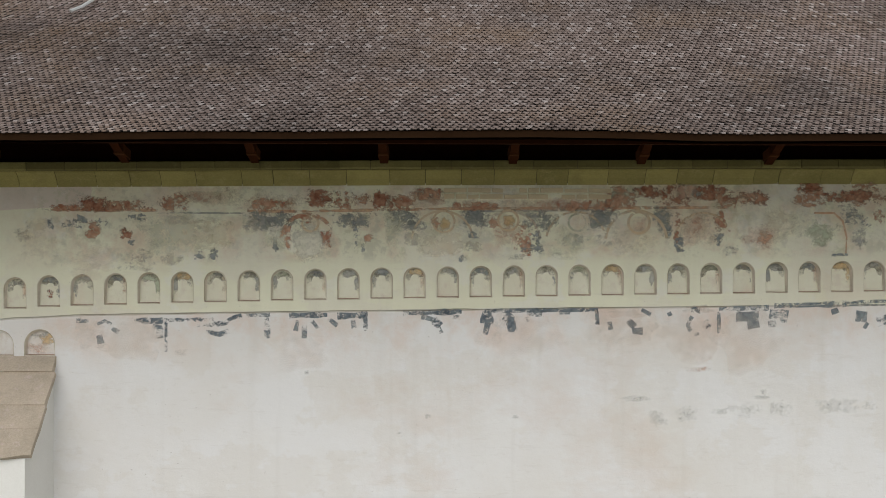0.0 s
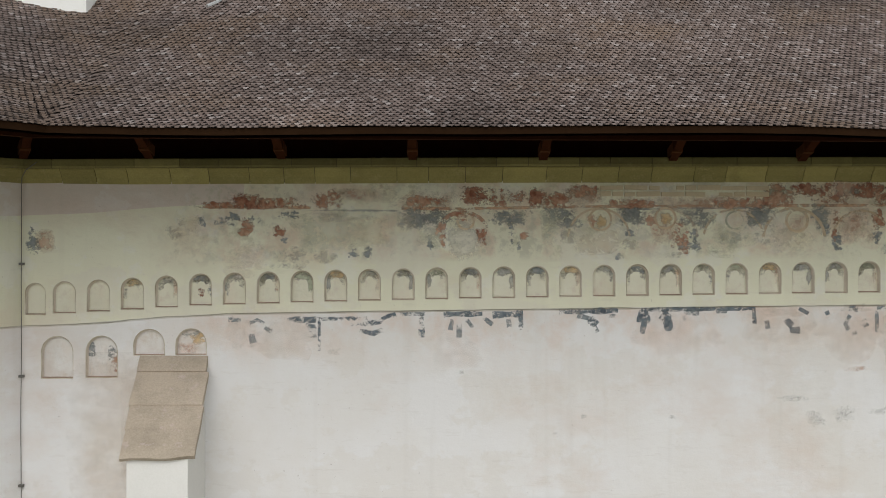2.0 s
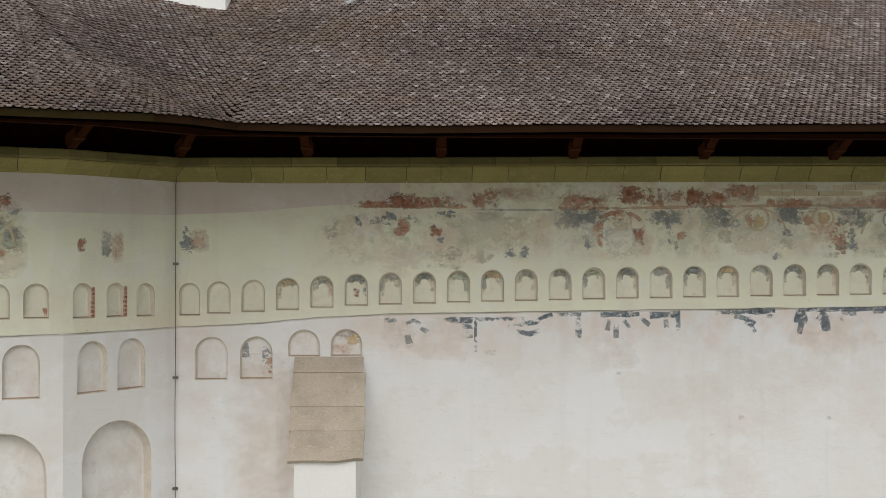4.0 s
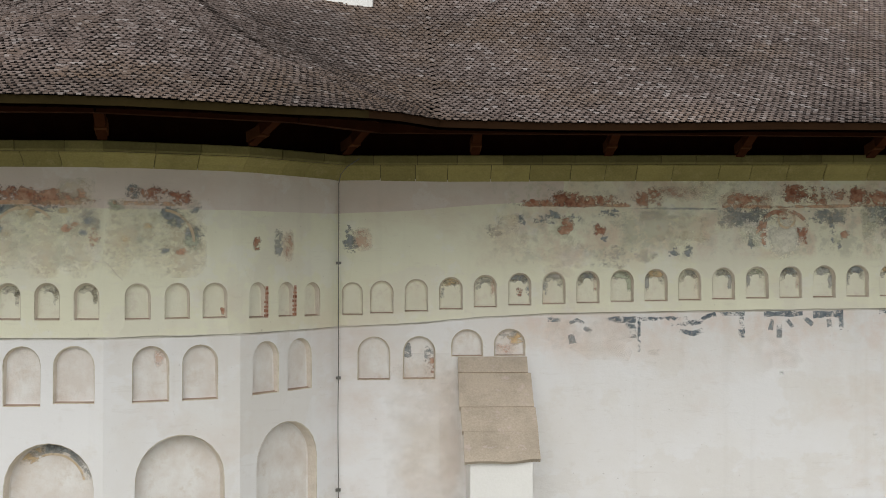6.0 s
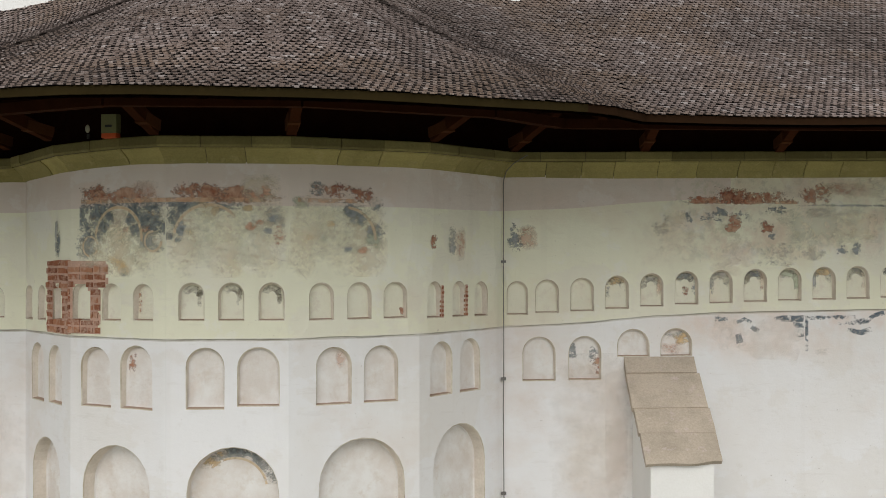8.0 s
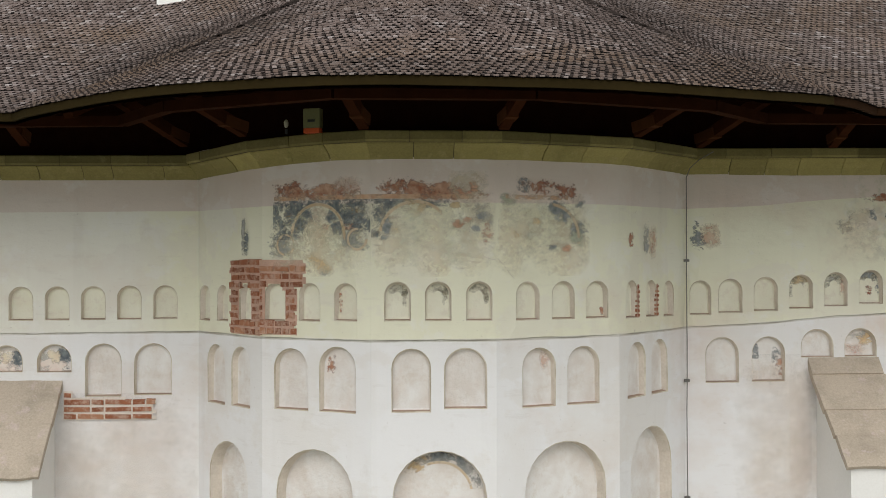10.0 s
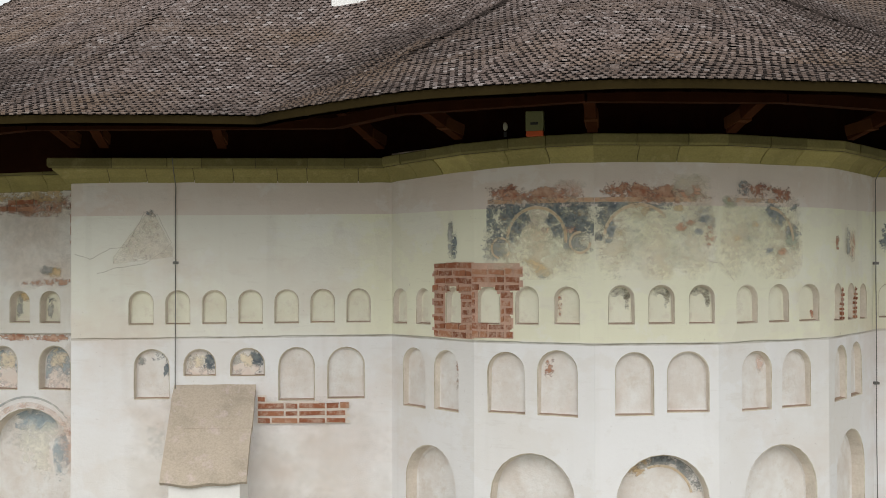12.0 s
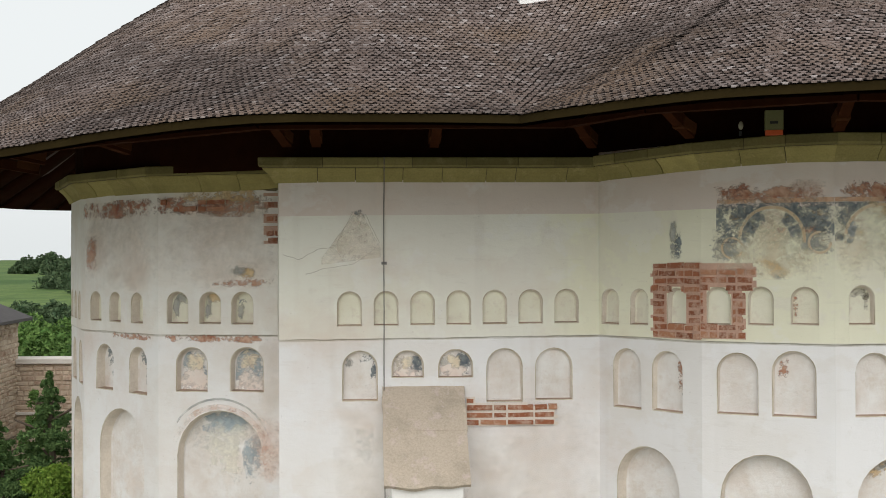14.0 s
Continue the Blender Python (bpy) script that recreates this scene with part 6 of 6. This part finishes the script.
patch(F_NAVE, th, 0.8, 1.75, 2.8, 5.1, STAIN)
patch(F_NAVE, th, 1.50, 1.72, 3.4, 5.1, ROSE_FAINT)

# ---- alarm box and lamp on the cornice ----
OLIVE = simple("olive_painted_metal", (0.165, 0.165, 0.075), 0.5, 0.0, 0.1)
ORANGE = simple("orange_red_plastic", (0.55, 0.10, 0.03), 0.4, 0.0, 0.1)
GLASSY = simple("pale_lamp_plastic", (0.38, 0.36, 0.27), 0.3, 0.0, 0.1)
DARK = simple("dark_bar", (0.03, 0.03, 0.03), 0.5)
th = root("alarm_box", (-13.35, 14.72, 8.24), "olive metal alarm box with an orange base, on the cornice", "alarm box")
turn = Matrix.Translation((-13.35, 14.70, 8.225)) @ Matrix.Rotation(radians(-18), 4, "Z")
bm = bmesh.new()
box(bm, (-0.105, -0.055, 0.06), (0.105, 0.055, 0.29), turn)
part("alarm_case", bm, OLIVE, th, bevel=0.012)
bm = bmesh.new()
box(bm, (-0.10, -0.058, 0.0), (0.10, 0.05, 0.06), turn)
part("alarm_lens", bm, ORANGE, th, "orange-red lens", bevel=0.01)
bm = bmesh.new()
box(bm, (-0.045, -0.062, 0.13), (0.045, -0.056, 0.16), turn)
part("label_bar", bm, DARK, th, "dark bar of unreadable writing")
th = root("eaves_lamp", (-13.68, 14.95, 8.24), "small pale outdoor lamp on the cornice", "lamp")
bm = bmesh.new()
tube(bm, [(-13.68, 14.9, 8.24), (-13.68, 14.9, 8.30)], 0.018, 8)
part("lamp_stem", bm, DARK, th)
bm = bmesh.new()
bmesh.ops.create_uvsphere(bm, u_segments=12, v_segments=8, radius=0.036, matrix=Matrix.Translation((-13.68, 14.88, 8.36)) @ Matrix.Diagonal((0.8, 0.8, 1.4, 1)))
part("lamp_globe", bm, GLASSY, th)

# a bent strip of pale sheet metal left lying on the roof
bm = bmesh.new()
q = [Vector((-6.12, 18.42, 0)), Vector((-5.99, 18.6, 0)), Vector((-5.87, 19.0, 0)), Vector((-5.80, 19.5, 0))]
tube(bm, [(p.x, p.y, rise(p.y - 13.56) + 0.10) for p in q], 0.03, 6)
tagged(part("metal_strip", bm, simple("pale_sheet_metal", (0.5, 0.5, 0.5), 0.4, 0.5)), "pale bent metal strip lying on the shingle roof", "metal strip")


# ---- beyond the church: a fortified yard wall, its corner tower, trees and bushes ----
RUBBLE = simple("buff_rubble_stone", (0.44, 0.34, 0.26), vary=0.35, scale=3.0, fine=14)
LIME_CAP = simple("pale_wall_coping", (0.62, 0.57, 0.52), vary=0.15, scale=2)
TIN = simple("dark_tower_roofing", (0.075, 0.066, 0.066), 0.7, 0.0, 0.3, 3)
STONES = Mat("rubble_facing", 0.95)
STONES.colour(STONES.mix(STONES.ramp(STONES.noise(8, 4), (0.35, 0), (0.65, 1)), STONES.ramp(STONES.island(), (0.0, (0.33, 0.22, 0.16)), (0.5, (0.50, 0.38, 0.28)), (1.0, (0.62, 0.52, 0.41))), (0.52, 0.42, 0.33)))
STONES = STONES.m


def rubble(owner, p, q, z0, z1, skip, size=0.30):
    """Uneven stones in rough courses over a wall's face."""
    f = Face(p, q)
    rng = random.Random(3)
    vs, fs, z = [], [], z0
    while z < z1 - 0.06:
        h = size * rng.uniform(0.35, 0.7)
        s = 0.0
        while s < f.length - 0.05:
            w = size * rng.uniform(0.6, 1.6)
            a, b, c, d = s + 0.012, min(f.length, s + w) - 0.012, z + 0.012, min(z1, z + h) - 0.012
            if not skip((a + b) / 2, (c + d) / 2):
                k = len(vs)
                o = rng.uniform(0.015, 0.06)
                j = [rng.uniform(-0.015, 0.015) for _ in range(8)]
                vs += [f.at(a + j[0], c + j[1], 0), f.at(b + j[2], c + j[3], 0), f.at(b + j[4], d + j[5], 0), f.at(a + j[6], d + j[7], 0)]
                vs += [f.at(a + 0.03, c + 0.02, o), f.at(b - 0.03, c + 0.02, o), f.at(b - 0.03, d - 0.02, o), f.at(a + 0.03, d - 0.02, o)]
                fs += [(k + 4, k + 5, k + 6, k + 7), (k, k + 1, k + 5, k + 4), (k + 1, k + 2, k + 6, k + 5), (k + 2, k + 3, k + 7, k + 6), (k + 3, k, k + 4, k + 7)]
            s += w
        z += h
    tagged(link("rubble_facing", vs, fs, STONES, owner), kind="stuff")


WY, WT = 38.0, 3.70
yard = root("yard_wall", (-25, WY, 0), "buff rubble-stone yard wall with a pale coping and loopholes", "wall", kind="structure")
bm = bmesh.new()
for a, b in ((-32.5, -29.75), (-29.3, -26.4), (-25.95, -18.0)):
    box(bm, (a, WY, -0.1), (b, WY + 0.8, WT - 0.16))
for a, b in ((-29.75, -29.3), (-26.4, -25.95)):
    box(bm, (a, WY, -0.1), (b, WY + 0.8, WT - 1.15))
    box(bm, (a, WY, WT - 0.38), (b, WY + 0.8, WT - 0.16))
part("wall_core", bm, RUBBLE, yard)
bm = bmesh.new()
box(bm, (-32.5, WY - 0.12, WT - 0.16), (-18.0, WY + 0.92, WT))
part("coping", bm, LIME_CAP, yard, "pale lime coping", bevel=0.03)
bm = bmesh.new()
box(bm, (-32.5, WY - 0.10, WT - 1.75), (-18.0, WY, WT - 1.66))
part("ledge", bm, LIME_CAP, yard, bevel=0.02)
rubble(yard, (-32.5, WY), (-18.0, WY), 0, WT - 0.16, lambda s, z: (abs(s - 2.98) < 0.28 or abs(s - 6.33) < 0.28) and WT - 1.2 < z < WT - 0.34)

tw = root("corner_tower", (-30.6, 36, 0), "square rubble-stone corner tower with a dark pyramid roof", "tower")
TX, TY, TZ = -28.9, 34.2, 4.92
bm = bmesh.new()
box(bm, (TX - 4.0, TY, -0.1), (TX, TY + 4.0, TZ))
part("tower_wall", bm, RUBBLE, tw)
rubble(tw, (TX - 4.0, TY), (TX, TY), 0, TZ, lambda s, z: (abs(s - 3.25) < 0.16 and z > 3.6) or (abs(s - 2.2) < 0.16 and z > 3.6) or (abs(s - 3.0) < 0.2 and 0.6 < z < 1.6), 0.26)
rubble(tw, (TX, TY), (TX, TY + 4.0), 0, TZ, lambda s, z: False, 0.26)
for s, z0, z1, w in ((3.25, 3.66, 4.45, 0.13), (2.2, 3.66, 4.45, 0.13), (3.0, 0.7, 1.5, 0.17)):
    bm = bmesh.new()
    box(bm, (TX - 4 + s - w, TY - 0.05, z0), (TX - 4 + s + w, TY + 0.06, z1))
    part("tower_slit", bm, TIMBER, tw, "dark timbered slit window")
bm = bmesh.new()
e = 0.36
lo = [bm.verts.new((TX - 4 - e + (4 + 2 * e) * i, TY - e + (4 + 2 * e) * j, TZ + 0.06)) for i, j in ((0, 0), (1, 0), (1, 1), (0, 1))]
lo2 = [bm.verts.new(v.co - Vector((0, 0, 0.09))) for v in lo]
top = bm.verts.new((TX - 2, TY + 2, TZ + 1.45))
for i in range(4):
    bm.faces.new((lo[i], lo[(i + 1) % 4], top))
    bm.faces.new((lo2[i], lo2[(i + 1) % 4], lo[(i + 1) % 4], lo[i]))
bm.faces.new(lo2[::-1])
part("tower_roof", bm, TIN, tw, "dark pyramid roof")


def leaf_material(name, dark, light):
    m = Mat(name, 0.8)
    m.b.inputs["Specular IOR Level"].default_value = 0.15
    c = m.mix(m.island(), dark, light)
    m.colour(m.mix(0.4, c, m.ramp(m.noise(1.1, 4), (0.35, 0.3), (0.65, 0.7)), "OVERLAY"))
    return m.m


SPRUCE = leaf_material("dark_spruce_needles", (0.04, 0.085, 0.028), (0.135, 0.21, 0.07))
LIGHT_LEAF = leaf_material("fresh_green_leaves", (0.10, 0.19, 0.025), (0.24, 0.34, 0.06))
MID_LEAF = leaf_material("deep_green_leaves", (0.055, 0.12, 0.028), (0.15, 0.24, 0.065))
FAR_LEAF = leaf_material("hazy_green_leaves", (0.04, 0.075, 0.035), (0.10, 0.14, 0.07))
BARK = simple("tree_bark", (0.10, 0.075, 0.055), vary=0.4, scale=6)


def leaves(rng, places, size):
    """Small bent leaf blades at the given places, as corner points and faces."""
    n = len(places)
    a = rng.normal(size=(n, 3))
    a /= np.linalg.norm(a, axis=1)[:, None]
    b = np.cross(a, rng.normal(size=(n, 3)))
    b /= np.linalg.norm(b, axis=1)[:, None]
    s = size * rng.uniform(0.6, 1.3, n)[:, None]
    v = np.stack((places - a * s, places + b * s * 0.45, places + a * s, places - b * s * 0.45 + np.cross(a, b) * s * 0.3), 1)
    f = np.arange(n)[:, None] * 4 + np.arange(4)[None]
    return v.reshape(-1, 3), f


def tree(x, y, h, r, material, label, n=5000, size=0.10, cone=False, seed=1, base=0.15, name="tree"):
    """A tapered trunk with limbs and a crown of many separate leaf blades in clumps."""
    rng = np.random.RandomState(seed)
    z0 = land(x, y) - 0.05
    th = root(name, (x, y, z0), label, "bush" if name == "bush" else "tree", "trees and bushes round the yard")
    bm = bmesh.new()
    tube(bm, [(x, y, z0), (x + 0.02 * h, y, z0 + h * 0.4), (x, y, z0 + h * 0.85)], 0.022 * h, 7)
    for k in range(7):
        a, t = k * 2.4, 0.25 + 0.08 * k
        tube(bm, [(x, y, z0 + h * t), (x + r * 0.5 * math.cos(a), y + r * 0.5 * math.sin(a), z0 + h * (t + 0.10))], 0.008 * h, 5)
    part("trunk", bm, BARK, th)
    if cone:
        k = rng.randint(0, 60, n)
        t = (k % 20 + rng.uniform(-0.25, 0.25, n)) / 20.0
        ang = k * 2.399 + rng.normal(0, 0.30, n)
        rad = r * (1 - t) * rng.uniform(0.15, 1.05, n) ** 0.7 * (0.75 + 0.35 * np.sin(k * 1.7))
        zz = z0 + h * (base + (1 - base) * t) - 0.22 * rad + rng.normal(0, 0.03 * h / 6, n)
        p = np.stack((x + rad * np.cos(ang), y + rad * np.sin(ang), zz), 1)
    else:
        c = rng.normal(size=(34, 3))
        c /= np.linalg.norm(c, axis=1)[:, None]
        c *= rng.uniform(0.35, 0.95, 34)[:, None] ** 0.6
        hh = h * (1 - base) / 2
        c = c * np.array((r, r, hh)) + np.array((x, y, z0 + h * base + hh))
        k = rng.randint(0, 34, n)
        d = rng.normal(size=(n, 3))
        d /= np.linalg.norm(d, axis=1)[:, None]
        p = c[k] + d * (rng.uniform(0.2, 1, n) ** 0.4)[:, None] * (r * 0.34 * rng.uniform(0.6, 1.2, 34)[k])[:, None]
        p[:, 2] = np.maximum(p[:, 2], z0 + 0.05)
    v, f = leaves(rng, p, size)
    ob = link("crown", v, f.tolist(), material, th)
    return th


tree(-26.25, 32.0, 4.05, 1.75, SPRUCE, "dark green young spruce in front of the yard wall", 26000, 0.055, True, 3, 0.02, "spruce_tree")
tree(-28.0, 33.0, 2.9, 1.7, SPRUCE, "low dark green spruce beside the yard wall", 20000, 0.055, True, 4, 0.02, "spruce_tree")
tree(-27.1, 30.8, 2.4, 1.9, SPRUCE, "spreading dark green spruce in the yard", 22000, 0.055, True, 5, 0.0, "spruce_tree")
tree(-27.7, 36.2, 3.1, 0.5, MID_LEAF, "slim young tree before the yard wall", 3000, 0.07, False, 6, 0.1)
tree(-25.15, 28.0, 2.15, 0.85, LIGHT_LEAF, "bright fresh green bush beside the church", 16000, 0.05, False, 7, 0.0, "bush")
tree(-29.2, 31.5, 1.7, 1.1, MID_LEAF, "dark green shrub in the yard", 9000, 0.06, False, 8, 0.0, "bush")
for k, (x, y, h, r) in enumerate([(-29.5, 52, 2.9, 2.4), (-26.5, 56, 3.0, 2.6), (-33.0, 56, 3.4, 2.4), (-31.0, 64, 3.7, 2.8), (-24, 60, 2.9, 2.4), (-36, 66, 3.4, 2.6)]):
    tree(x, y, h, r, MID_LEAF, "leafy deciduous tree behind the yard wall", 12000, 0.13, False, 20 + k, 0.0)
for k, (x, y, h, r) in enumerate([(-44, 100, 1.6, 3.0), (-50, 118, 1.5, 3.5), (-41, 125, 1.5, 3.0), (-66, 190, 2.0, 4.5), (-58, 175, 1.6, 4.0), (-86, 268, 2.6, 6.0), (-99, 283, 4.2, 2.8), (-94, 284, 5.0, 3.0), (-90, 284, 3.8, 2.6), (-82, 286, 2.4, 6.0), (-76, 286, 2.2, 5.0), (-104, 290, 1.6, 1.6)]):
    tree(x, y, h, r, FAR_LEAF, "distant tree on the green hillside", 3000, 0.30 if y < 200 else 0.42, False, 40 + k, 0.0)

single_shingles()
